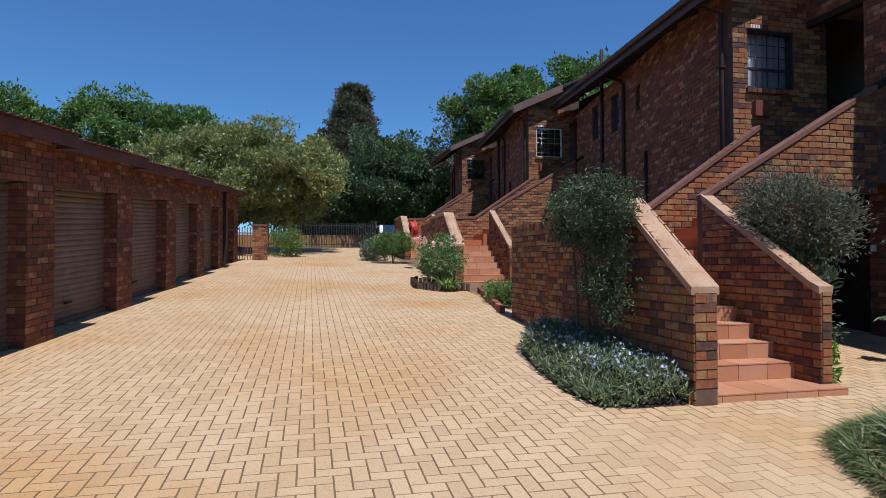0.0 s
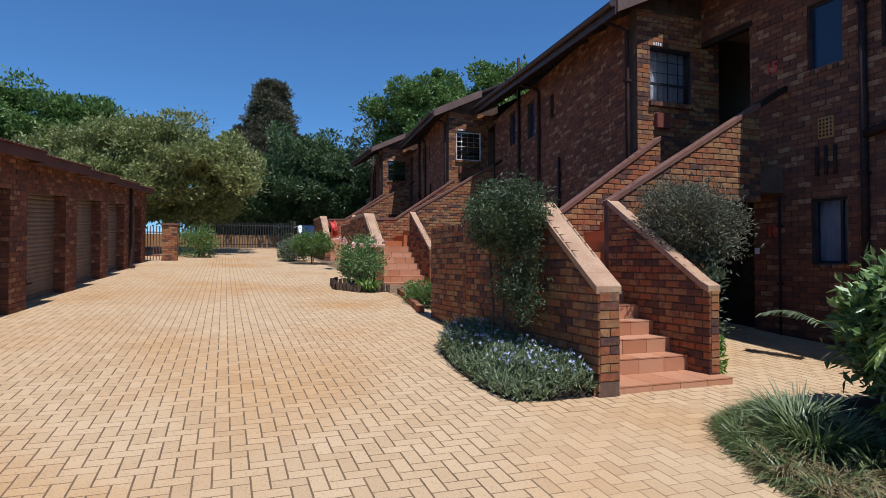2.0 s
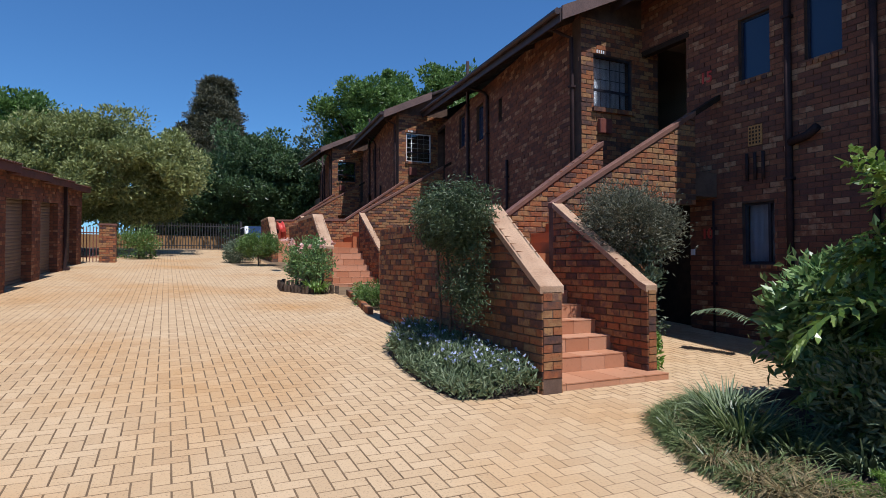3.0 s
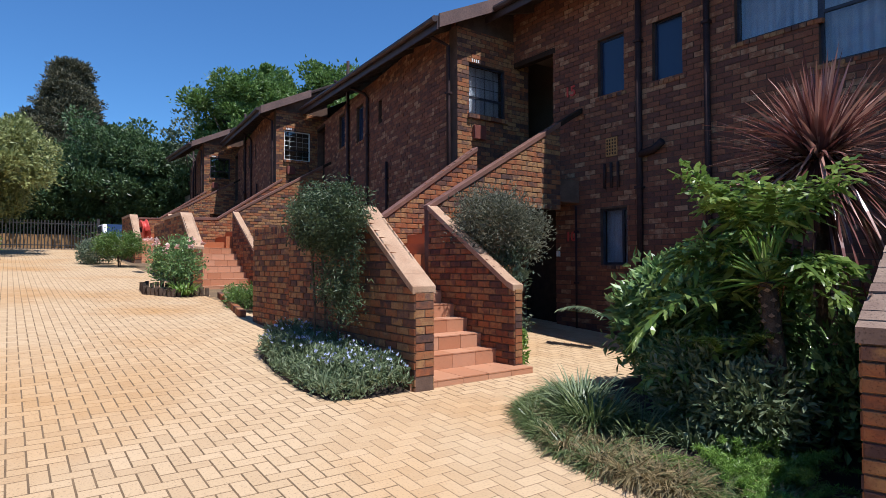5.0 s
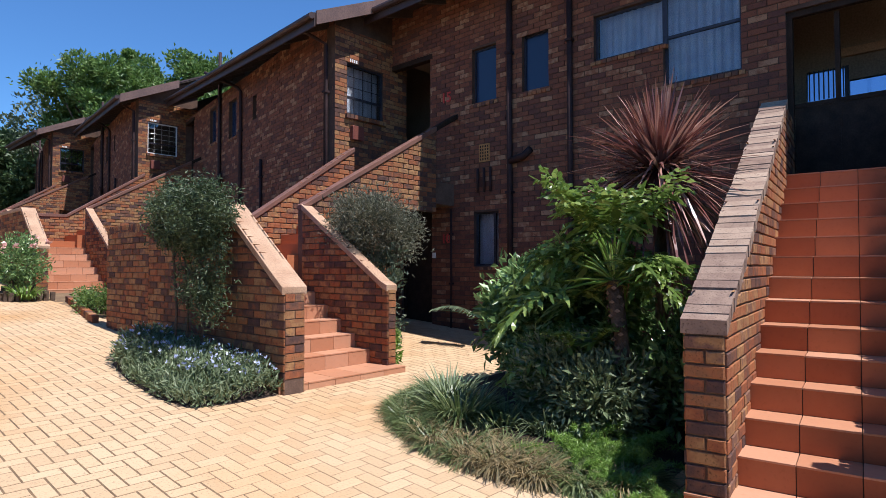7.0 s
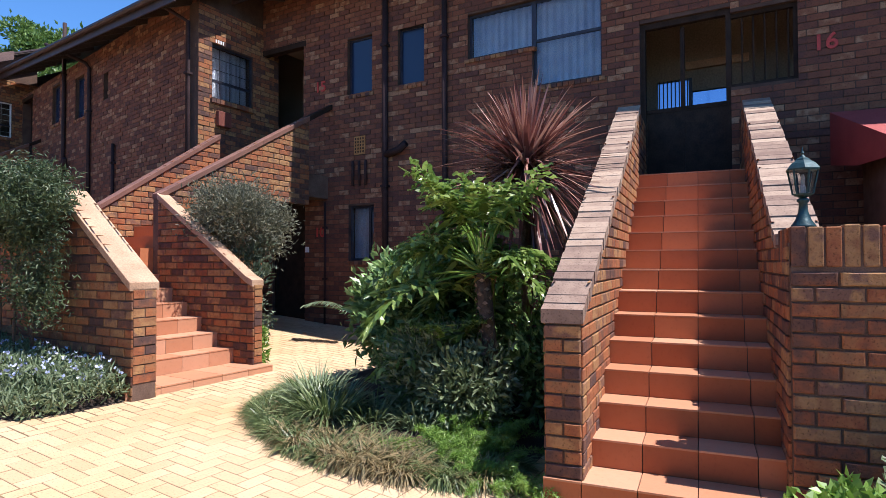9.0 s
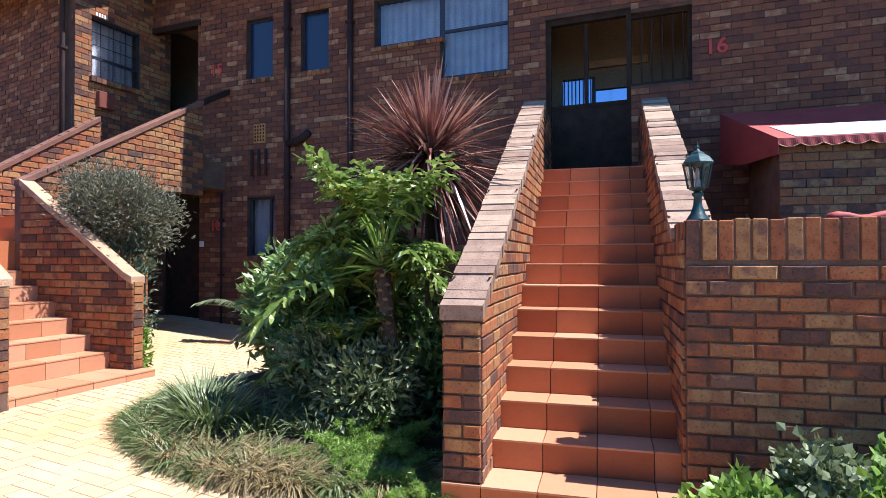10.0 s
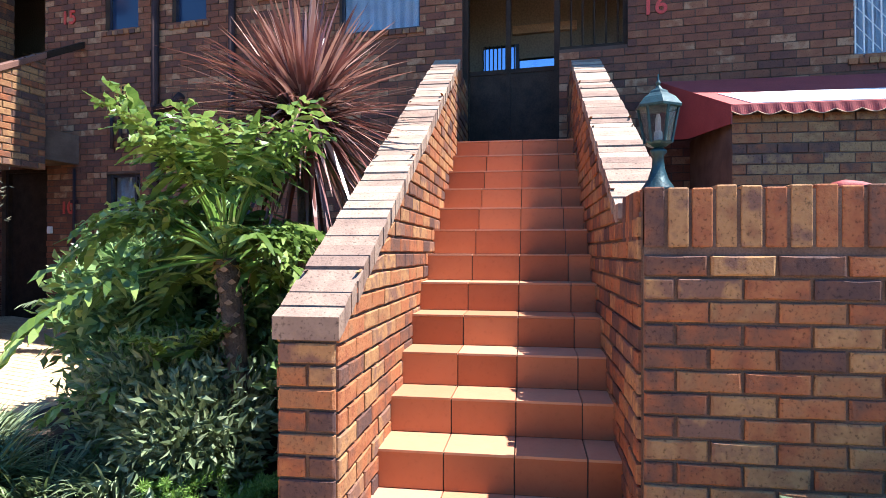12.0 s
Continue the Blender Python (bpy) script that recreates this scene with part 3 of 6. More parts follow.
for u in (5.5, 5.36, 5.22):
    downpipe([(WF - 0.06, u, 3.28), (WF - 0.06, u, 2.85)], 0.025, "short dark waste pipe stub on the wall")
for k in range(3):
    m = MB @ pose(DW * k, DU * k, DZ * k)
    downpipe([(2.62, 8.25, 6.0), (3.02, 7.98, 5.75), (3.03, 7.98, 1.2)], 0.04, m=m)
    wing = WING[k]
    downpipe([(-0.55, 6.4, 6.75), (-0.08, 5.2, 6.15), (-0.06, 5.02, 6.0), (-0.06, 5.02, 1.0)], 0.04, m=wing)
    downpipe([(-0.06, 6.72, 7.5), (-0.06, 6.72, 1.0)], 0.045, "tall vent pipe rising past the eave", m=wing)
    downpipe([(-0.06, 3.6, 4.06), (-0.06, 3.6, 2.0)], 0.035, "short dark waste pipe stub on the wall", m=wing)
    downpipe([(-0.06, 6.7, 3.85), (-0.1, 6.45, 3.95), (-0.14, 6.35, 4.05)], 0.055, "dark waste pipe branch with bent end", m=wing)

ob = thing("air_brick", "orange clay air brick with holes", "vent")
part("frame", Mesh().box(WF - 0.02, WF - 0.005, 5.26, 5.5, 3.40, 3.72), M_VENT, ob)
for i in range(4):
    for j in range(5):
        part("hole", Mesh().box(WF - 0.024, WF - 0.0205, 5.29 + i * 0.055, 5.315 + i * 0.055, 3.43 + j * 0.057, 3.465 + j * 0.057), M_DARK, ob)

# entrance of flat 16: dark frame, glazed stable door, sidelight with bars, room beyond
ob = thing("door_1", "dark timber entrance door standing open behind a security gate", "door", kind="structure")
d = Mesh().box(WF + 0.04, WF + 0.12, 0.56, 0.62, 2.55, 4.70).box(WF + 0.04, WF + 0.12, -0.48, -0.42, 2.55, 4.70).box(WF + 0.04, WF + 0.12, -0.42, 0.56, 4.62, 4.70)
part("door_frame", d, M_DARK, ob)
part("lower_panel", Mesh().box(WF + 0.13, WF + 0.17, -0.42, 0.56, 2.57, 3.52), M_DARK, ob, "dark closed lower half of the door")
for i in range(8):
    u = 0.64 - i * 0.058
    part("gate_bar", Mesh().tube([(6.02, u, 3.88), (6.02, u, 4.3)], 0.009, 6), M_STEEL, ob)
part("mid_rail", Mesh().box(WF + 0.12, WF + 0.18, -0.42, 0.56, 3.50, 3.55), M_DARK, ob)
part("stile", Mesh().box(WF + 0.12, WF + 0.18, 0.08, 0.13, 2.6, 4.6), M_DARK, ob)
for i in range(5):
    part("sidelight_bar", Mesh().tube([(WF + 0.1, -0.6 - i * 0.125, 3.70), (WF + 0.1, -0.6 - i * 0.125, 4.60)], 0.01, 6), M_DARK, ob)
fr = Mesh().box(WF + 0.06, WF + 0.12, -1.20, -0.48, 3.68, 3.73).box(WF + 0.06, WF + 0.12, -1.20, -0.48, 4.57, 4.62).box(WF + 0.06, WF + 0.12, -1.20, -1.15, 3.73, 4.57)
part("sidelight_frame", fr, M_DARK, ob)
part("threshold", Mesh().box(WF - 0.02, WF + 0.3, -0.48, 0.62, 2.50, 2.57), M_COPE_R, ob)
me = Mesh().box(6.05, 6.15, -1.5, 0.94, 2.5, 3.88).box(6.05, 6.15, -1.5, 0.94, 4.3, 5.75).box(6.05, 6.15, -1.5, -0.35, 3.88, 4.3)
me.box(6.05, 6.15, 0.68, 0.94, 3.88, 4.3).box(6.05, 6.15, -0.35, 0.2, 4.1, 4.3)
setting("wall_room_back", me, M_INSIDE)
setting("wall_room_side", Mesh().box(WF + 0.3, 9.5, -1.6, -1.5, 2.5, 5.75).box(WF + 1.7, 9.5, 2.6, 2.7, 2.5, 5.75), M_INSIDE)
ob = thing("window_room", "bright rear window seen through the open entrance", "window", kind="structure")
p = part("pane", Mesh().box(6.09, 6.10, -0.35, 0.68, 3.88, 4.3), M_GLASSTINT, ob)
p.visible_shadow = False
part("mullion", Mesh().box(6.03, 6.12, 0.17, 0.22, 3.88, 4.3), M_STEEL, ob)
part("pelmet", Mesh().box(5.98, 6.05, -0.6, 0.25, 4.42, 4.53), M_COPE, ob, "pale pelmet board over the window")

# ground floor door and upper porch door under the upper flight
ob = thing("door_2", "dark ground floor timber door in shade", "door", kind="structure")
part("leaf", Mesh().box(WF + 0.12, WF + 0.16, 6.72, 7.48, 0.34, 2.6), M_DARK, ob)
part("door_frame", Mesh().box(WF + 0.06, WF + 0.12, 6.68, 6.73, 0.32, 2.64).box(WF + 0.06, WF + 0.12, 7.47, 7.52, 0.32, 2.64).box(WF + 0.06, WF + 0.12, 6.73, 7.47, 2.59, 2.64), M_DARK, ob)
ob = thing("door_3", "dark timber door deep in the upper porch", "door", kind="structure")
part("leaf", Mesh().box(WF + 1.44, WF + 1.49, 6.7, 7.6, 3.41, 5.45), M_DARK, ob)
part("lintel", Mesh().box(WF - 0.02, WF + 0.1, 6.66, 7.8, 5.56, 5.66), M_DARK, ob)
for k in range(3):
    ob = thing("porch_door", "dark door in a shaded upper porch", "door", WING[k])
    part("leaf", Mesh().box(0.2, 0.24, 9.45, 10.4, 4.04, 6.2), M_DARK, ob)
    part("lintel", Mesh().box(-0.02, 0.1, 9.4, 10.4, 6.15, 6.25), M_DARK, ob)
ob = thing("intercom", "small white intercom box beside the lower door", "intercom")
bevelled(part("case", Mesh().box(WF - 0.05, WF - 0.012, 6.8 - 0.24, 6.87 - 0.24, 1.70, 1.80), M_WHITE, ob), 0.006)


# ---- stairs ----
def slope_wall(ob, name, axis, at, thick, line, bot, faces, seed, cap=None, cap_over=0.03, cap_h=0.06, singles=()):
    """A brick wall with a stepped or sloping top under thing ob. axis 'u': runs along u at w=at..at+thick; axis 'w': along w at u=at..
    faces: of 'lo' and 'hi', the sides that carry bricks. singles: sides whose bricks are parts of their own."""
    pt = (lambda s, z, d=0.0: (at + d, s, z)) if axis == "u" else (lambda s, z, d=0.0: (s, at + d, z))
    s0, s1 = line[0][0], line[-1][0]
    ss = sorted({p for p, _ in line})
    body = Mesh()
    for a, b in zip(ss, ss[1:]):
        if b - a < 1e-4:
            continue
        za, zb = lerp_at(line, a + 1e-6), lerp_at(line, b - 1e-6)
        quad = [pt(a, bot(a)), pt(b, bot(b)), pt(b, zb), pt(a, za)]
        vec = (thick, 0, 0) if axis == "u" else (0, thick, 0)
        body.poly_prism(quad if axis == "w" else quad[::-1], vec)
    core = part(name, body, M_MORTAR, ob)
    low = [(s0, bot(s0)), (s1, bot(s1))]
    zlo = min(z for _, z in low)
    sh = brick_shapes(s0, s1, line, low, z0=zlo, seed=seed)
    flip = [(list(reversed(p)), d) for p, d in sh]
    for side in faces:
        n = {"lo": -1, "hi": 1}[side]
        d = 0.0 if side == "lo" else thick
        normal = (n, 0, 0) if axis == "u" else (0, n, 0)
        shapes = sh if (axis == "u") == (side == "lo") else flip
        place = lambda s, z, d=d: pt(s, z, d)
        if side in singles:
            single_bricks(shapes, place, normal, core)
        else:
            stuff(part("brickwork", bricks_on(Mesh(), shapes, place, normal, 0.003), M_BRICK, core))
    if cap:
        me = Mesh()
        for a, b in zip(line, line[1:]):
            if b[0] - a[0] < 0.02:
                continue
            quad = [pt(a[0], a[1] - 0.02, -cap_over), pt(b[0], b[1] - 0.02, -cap_over), pt(b[0], b[1] + cap_h, -cap_over), pt(a[0], a[1] + cap_h, -cap_over)]
            vec = (thick + 2 * cap_over, 0, 0) if axis == "u" else (0, thick + 2 * cap_over, 0)
            me.poly_prism(quad if axis == "w" else quad[::-1], vec)
        bevelled(part("coping", me, cap, ob, "sloping plastered coping"), 0.006)
    return core


def end_bricks(parent, w0, w1, u, z0, z1, seed, single=False):
    """Bricks on the end of a wall that looks to -u."""
    sh = [(list(reversed(p)), d) for p, d in brick_shapes(w0, w1, ((w0, z1),), ((w0, z0),), seed=seed)]
    place = lambda s, z: (s, u, z)
    if single:
        single_bricks(sh, place, (0, -1, 0), parent)
    else:
        stuff(part("end_bricks", bricks_on(Mesh(), sh, place, (0, -1, 0)), M_BRICK, parent))


def entry_stair(m, k):
    """The dog-leg outside stair: lower flight along u, landing, upper flight into the building."""
    ob = thing("brick_staircase", "face brick outside staircase with terracotta tiled steps", "staircase", m, group="outside staircases along the flats")
    g = lambda s: SLOPE * s - 0.03
    gw = lambda s: 0.2
    left = slope_wall(ob, "left_wall", "u", -0.40, 0.22, [(3.98, 1.27), (4.16, 1.40), (5.23, 2.20), (7.3, 2.20)], g, ("lo", "hi"), 50 + k, M_COPE, 0.035)
    end_bricks(left, -0.40, -0.18, 3.98, 0.42, 1.27, 60 + k)
    right = slope_wall(ob, "right_wall", "u", 1.18, 0.11, [(4.20, 1.25), (4.32, 1.30), (6.0, 2.36)], g, ("lo", "hi"), 70 + k, M_COPE, 0.03)
    end_bricks(right, 1.18, 1.29, 4.20, 0.36, 1.25, 80 + k)
    # the near parapet stands on the ground, then bridges the passage to the lower door
    slope_wall(ob, "near_wall", "w", 6.0, 0.11, [(1.18, 2.36), (2.92, 3.365)], gw, ("lo", "hi"), 90 + k, M_COPE_R, 0.03)
    slope_wall(ob, "bridge_wall", "w", 6.0, 0.11, [(2.92, 3.365), (3.95, 3.96)], lambda s: 2.5, ("lo", "hi"), 95 + k, M_COPE_R, 0.03)
    slope_wall(ob, "far_wall", "w", 7.2, 0.11, [(-0.18, 2.22), (1.05, 2.25), (3.08, 3.62)], gw, ("lo",), 100 + k, M_COPE_R, 0.03)
    part("hand_beam", Mesh().poly_prism([(3.955, 6.0, 3.93), (4.55, 6.0, 4.27), (4.55, 6.0, 4.36), (3.955, 6.0, 4.02)], (0, 0.11, 0)), M_DARK, ob, "dark sloping beam that ends the parapet")
    rise, go, u0, z0 = 0.17, 0.285, 4.25, 0.27 if k == 0 else 0.25
    for i in range(7):
        zt, ut = 0.34 + rise * i, u0 + go * i
        part("step_core", Mesh().box(-0.18 if i else -0.42, 1.18 if i else 1.3, ut + 0.015 if i else 4.05, ut + go + 0.03, 0.0, zt - 0.012), M_MORTAR, ob)
        n = 4 if i else 5
        a0, a1 = (-0.18, 1.18) if i else (-0.43, 1.31)
        ut0 = ut if i else 4.03
        for j in range(n):
            a = a0 + (a1 - a0) * j / n
            b = a0 + (a1 - a0) * (j + 1) / n - 0.005
            bevel_tile(ob, "tread_tile", a, b, ut0, ut + go, zt - 0.012, zt)
            bevel_tile(ob, "riser_tile", a, b, ut0 + 0.004, ut0 + 0.014, (zt - rise) if i else 0.02, zt - 0.014)
    part("landing", Mesh().box(-0.18, 1.18, 6.25, 7.2, 0.2, 1.53), M_TILE, ob)
    for i in range(9):
        zt, wt = 1.70 + rise * i, 1.0 + 0.29 * i
        part("upper_step", Mesh().box(wt, wt + 0.32 if i < 8 else 4.6, 6.11, 7.2, zt - 0.4, zt), M_TILE if i < 8 else M_MORTAR, ob)
    return ob


def bevel_tile(ob, name, w0, w1, u0, u1, z0, z1):
    # entry stairs take the sun-paled tile on treads and risers alike
    part(name, Mesh().box(w0, w1, u0, u1, z0, z1), M_TILE_SUNLIT, ob)


for k in range(3):
    entry_stair(MB @ pose(DW * k, DU * k, (DZ + 0.04) * k), k)

# the near stair, square to its own axis: x up the flight, y across
STAIR = Matrix.Identity(4)
ob = thing("tiled_staircase", "straight outside staircase with terracotta tiles between brick walls", "staircase", STAIR)
RISE, GO, WID = 0.18, 0.272, 1.13
for i in range(14):
    zt, x0 = RISE * (i + 1), GO * i
    deep = GO if i < 13 else 1.3
    lo, hi = (-WID, 0.0) if i else (-WID, 0.235)
    if i == 0:
        part("step_core", Mesh().box(x0 - 0.02, x0 + GO + 0.02, lo, hi, -0.2, zt - 0.012), M_MORTAR, ob)
    else:
        part("step_core", Mesh().box(x0 + 0.012, x0 + deep + 0.02, lo, hi, zt - RISE - 0.1, zt - 0.012), M_MORTAR, ob)
    xs0 = x0 if i else x0 - 0.045
    n = 4 if i else 5
    ys = [0.0 - (WID / 3.5) * j for j in range(4)] + [-WID]
    if i == 0:
        ys = [0.235] + ys
    for a, b in zip(ys[1:], ys):
        bevel = 0.003
        part("tread_tile", Mesh().box(xs0 - 0.006, x0 + deep, a + bevel, b - bevel, zt - 0.012, zt), M_TILE_SUNLIT, ob)
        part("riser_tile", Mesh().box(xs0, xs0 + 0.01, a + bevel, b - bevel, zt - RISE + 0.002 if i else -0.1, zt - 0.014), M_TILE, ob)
part("landing", Mesh().box(GO * 13 + 1.25, 4.9, -1.4, 0.6, 2.2, 2.515), M_TILE, ob)

# its left wall: bricks on edge cap a wall whose top climbs with the steps
ws = 0.575
line = [(-0.02, 1.14), (3.75, 1.14 + ws * 3.77), (4.6, 1.14 + ws * 3.77)]
wl = thing("stair_wall_left", "sunlit face brick parapet wall capped with bricks on edge", "wall", STAIR)
slope_wall(wl, "core", "w", 0.0, 0.22, line, lambda s: 0.18, ("lo", "hi"), 201, singles=("lo",))
core = wl.children[0]
sh = brick_shapes(0.0, 0.22, ((0, 1.12),), ((0, 0.19),), seed=202)
single_bricks(sh, lambda s, z: (-0.02, 0.22 - s, z), (-1, 0, 0), core)


def cap_row(parent, x0, x1, y0, y1, zf, step, rng):
    """Bricks on edge along a sloping top, each a little proud and uneven."""
    x = x0
    while x < x1:
        dz, dy = rng.uniform(-0.005, 0.007), rng.uniform(-0.004, 0.004)
        a, b = zf(x), zf(x + step - 0.008)
        me = Mesh().poly_prism([(x, y0 + dy, a - 0.075 + dz), (x + step - 0.012, y0 + dy, b - 0.075 + dz), (x + step - 0.012, y0 + dy, b + dz + 0.012), (x, y0 + dy, a + dz + 0.012)], (0, y1 - y0, 0))
        part("cap_brick", me, M_CAP, parent)
        x += step
    return parent


rng = random.Random(5)
cap_row(wl, -0.045, 3.72, -0.02, 0.24, lambda x: 1.2 + ws * max(0, x + 0.02), 0.083, rng)

# right stair wall
wr = thing("stair_wall_right", "shaded face brick parapet wall capped with bricks on edge", "wall", STAIR)
line_r = [(0.175, 1.61), (0.75, 1.61), (3.75, 1.61 + 0.55 * 3.0), (4.6, 1.61 + 0.55 * 3.0)]
slope_wall(wr, "core", "w", -1.37, 0.24, line_r, lambda s: -0.1, ("lo", "hi"), 203, singles=("hi",))
cap_row(wr, 0.66, 3.72, -1.385, -1.112, lambda x: 1.67 + 0.55 * max(0, x - 0.75), 0.083, rng)

# planter wall with a soldier course
wp = thing("planter_wall", "brown and orange face brick garden wall with a soldier course", "wall", STAIR)
face_x, top = 0.15, 1.70
part("core", Mesh().box(face_x, face_x + 0.22, -7.5, -1.375, -0.3, top - 0.012), M_MORTAR, wp)
sh = brick_shapes(0.0, 6.1, ((0, 1.462),), ((0, -0.16),), seed=204)
near = [s for s in sh if s[0][0][0] < 2.6]
rest = [s for s in sh if s[0][0][0] >= 2.6]
core = wp.children[0]
turn = lambda s, z: (face_x, -1.135 - s, z)
single_bricks(near, turn, (-1, 0, 0), core)
stuff(part("brickwork", bricks_on(Mesh(), rest, turn, (-1, 0, 0), 0.005), M_BRICK, core))
part("end_block", Mesh().box(face_x, face_x + 0.02, -1.375, -1.135, -0.3, top - 0.012), M_MORTAR, wp)
y = -1.135
rng = random.Random(9)
while y > -7.4:
    dz, dx = rng.uniform(-0.006, 0.006), rng.uniform(0.004, 0.013)
    bk = part("soldier_brick", Mesh().box(face_x - dx, face_x + 0.225, y - 0.073, y, top - 0.225, top + dz), M_BRICK1, wp)
    bevelled(bk, 0.006)
    y -= 0.085
for i in range(4):
    bk = part("soldier_brick", Mesh().box(face_x + 0.078 + 0.083 * i, face_x + 0.150 + 0.083 * i, -1.2, -1.118 + rng.uniform(-0.003, 0.003), top - 0.225, top + rng.uniform(-0.006, 0.004)), M_BRICK1, wp)
    bevelled(bk, 0.006)
# the raised yard behind the planter wall
setting("yard_fill", Mesh().box(0.37, 4.8, -9.0, -1.4, -0.3, 1.15), M_SOIL, m=STAIR)

# ---- awning and meter kiosk behind the planter wall ----
CLOSER = Matrix.Translation((-2.144, -0.713, 1.458)) @ Matrix.Diagonal((0.95, 0.95, 0.95, 1)) @ Matrix.Translation((2.144, 0.713, -1.458))
kb = thing("brick_kiosk", "low face brick enclosure behind the garden wall", "enclosure", CLOSER)
part("core", Mesh().box(3.02, 4.3, -6.0, -2.36, 1.15, 2.60), M_MORTAR, kb)
core = kb.children[0]
stuff(part("brickwork", bricks_on(Mesh(), brick_shapes(0, 3.6, ((0, 2.58),), ((0, 1.16),), seed=210), lambda s, z: (3.02, -2.36 - s, z), (-1, 0, 0)), M_BRICK, core))
aw = thing("awning", "dark red canvas awning with a white band and scalloped edge", "awning", CLOSER)
part("canopy", Mesh().poly_prism([(2.95, -2.33, 2.64), (4.3, -2.05, 3.22), (4.3, -6.2, 3.22), (2.95, -6.2, 2.64)][::-1], (0, 0, 0.015)), M_AWNRED, aw)
# white strip laid just above the front part of the canopy
part("white_band", Mesh().poly_prism([(2.97, -2.5, 2.666), (3.45, -2.38, 2.872), (3.45, -6.2, 2.872), (2.97, -6.2, 2.666)][::-1], (0, 0, 0.006)), M_AWNWHITE, aw, "white band along the front of the canopy")
part("side_flap", Mesh().poly_prism([(2.95, -2.33, 2.66), (4.3, -2.05, 3.23), (4.3, -2.05, 2.62), (3.7, -2.18, 2.52), (2.95, -2.33, 2.50)], (0, -0.012, 0)), M_AWNRED, aw)
v = Mesh()
n = 260
for i in range(n + 1):
    yy = -2.33 - 3.87 * i / n
    drop = 0.055 + 0.03 * abs(math.sin(i * math.pi / 13))
    v.v += [(2.945, yy, 2.655), (2.935 + 0.006 * math.sin(i * 0.9), yy, 2.65 - drop)]
    if i:
        v.f.append((2 * i - 2, 2 * i - 1, 2 * i + 1, 2 * i))
part("valance", v, M_AWNRED, aw, "scalloped red valance with pale piping")
pp = [(2.93, -2.33 - 3.87 * i / n, 2.65 - 0.055 - 0.03 * abs(math.sin(i * math.pi / 13))) for i in range(0, n + 1)]
part("piping", Mesh().tube(pp, 0.005, 4), M_COPE, aw)
cl = thing("red_cloth", "folded red cloth lying on top of the garden wall", "cloth", STAIR)
part("cloth", Mesh().tube([(0.5, -1.95 - 0.05 * i, 1.715 + 0.012 * math.sin(i * 1.3)) for i in range(14)], 0.03, 6), M_AWNRED, cl, smooth=True)

# ---- lantern on the planter wall ----
ln = thing("garden_lantern", "green cast metal six-sided lantern on a flared base", "lamp", pose(0.34, -1.225, 1.70) @ Matrix.Diagonal((0.92, 0.92, 0.95, 1)))
part("base", Mesh().lathe([(0.075, 0), (0.07, 0.015), (0.045, 0.05), (0.028, 0.1), (0.024, 0.15), (0.036, 0.165), (0.036, 0.175), (0.02, 0.185)], 12), M_GREENMETAL, ln, smooth=True)
part("cup", Mesh().lathe([(0.02, 0.185), (0.055, 0.2), (0.06, 0.21)], 6), M_GREENMETAL, ln)
hexa = [(math.cos(math.pi / 3 * i + 0.3), math.sin(math.pi / 3 * i + 0.3)) for i in range(6)]
for c, s in hexa:
    part("glazing_bar", Mesh().tube([(0.056 * c, 0.056 * s, 0.205), (0.085 * c, 0.085 * s, 0.36)], 0.006, 5), M_GREENMETAL, ln)
for i in range(6):
    (a, b), (c, d) = hexa[i], hexa[(i + 1) % 6]
    gl = Mesh()
    gl.poly_prism([(0.055 * a, 0.055 * b, 0.208), (0.055 * c, 0.055 * d, 0.208), (0.083 * c, 0.083 * d, 0.356), (0.083 * a, 0.083 * b, 0.356)], (-0.002 * (a + c), -0.002 * (b + d), 0))
    part("pane", gl, M_PANE, ln).visible_shadow = False
part("roof", Mesh().lathe([(0.1, 0.352), (0.102, 0.362), (0.075, 0.395), (0.045, 0.415), (0.04, 0.425), (0.02, 0.435), (0.008, 0.45), (0.012, 0.462), (0.005, 0.475), (0.003, 0.5)], 6), M_GREENMETAL, ln)
part("lamp_holder", Mesh().lathe([(0.018, 0.2), (0.018, 0.25), (0.012, 0.26), (0.012, 0.31), (0.006, 0.33)], 10), M_WHITE, ln, "pale lamp holder inside")

# ---- freestanding wall and red gate beside the first stair ----
for k in range(2):
    m = MB @ pose(DW * k, DU * k, DZ * k)
    fw = thing("screen_wall", "face brick screen wall beside the staircase", "wall", m, group="screen walls")
    slope_wall(fw, "core", "u", -0.36, 0.22, [(7.4, 2.05), (9.0, 2.10)], lambda s: SLOPE * s - 0.05, ("lo",), 120 + k)
    end_bricks(fw.children[0], -0.36, -0.14, 7.4, 0.46, 2.05, 122 + k)
    x = 7.4
    while x < 9.0:
        part("soldier_brick", Mesh().box(-0.37, -0.13, x, x + 0.073, 2.02, 2.15), M_BRICK1, fw)
        x += 0.085
    gt = thing("red_gate", "dark red steel bar gate beside the screen wall", "gate", m, group="red gates")
    for i in range(6):
        part("gate_bar", Mesh().box(-0.27, -0.25, 6.85 + 0.09 * i, 6.87 + 0.09 * i, 0.5, 2.0), M_REDSTEEL, gt)
    part("rail", Mesh().box(-0.275, -0.245, 6.82, 7.38, 0.6, 0.63), M_REDSTEEL, gt)
    part("rail", Mesh().box(-0.275, -0.245, 6.82, 7.38, 1.9, 1.93), M_REDSTEEL, gt)

# ---- garages ----
gz = lambda u: SLOPE * u
ua, per, dw_ = 8.15, 3.12, 2.5                # first door's near jamb, pitch, door width
me = Mesh()
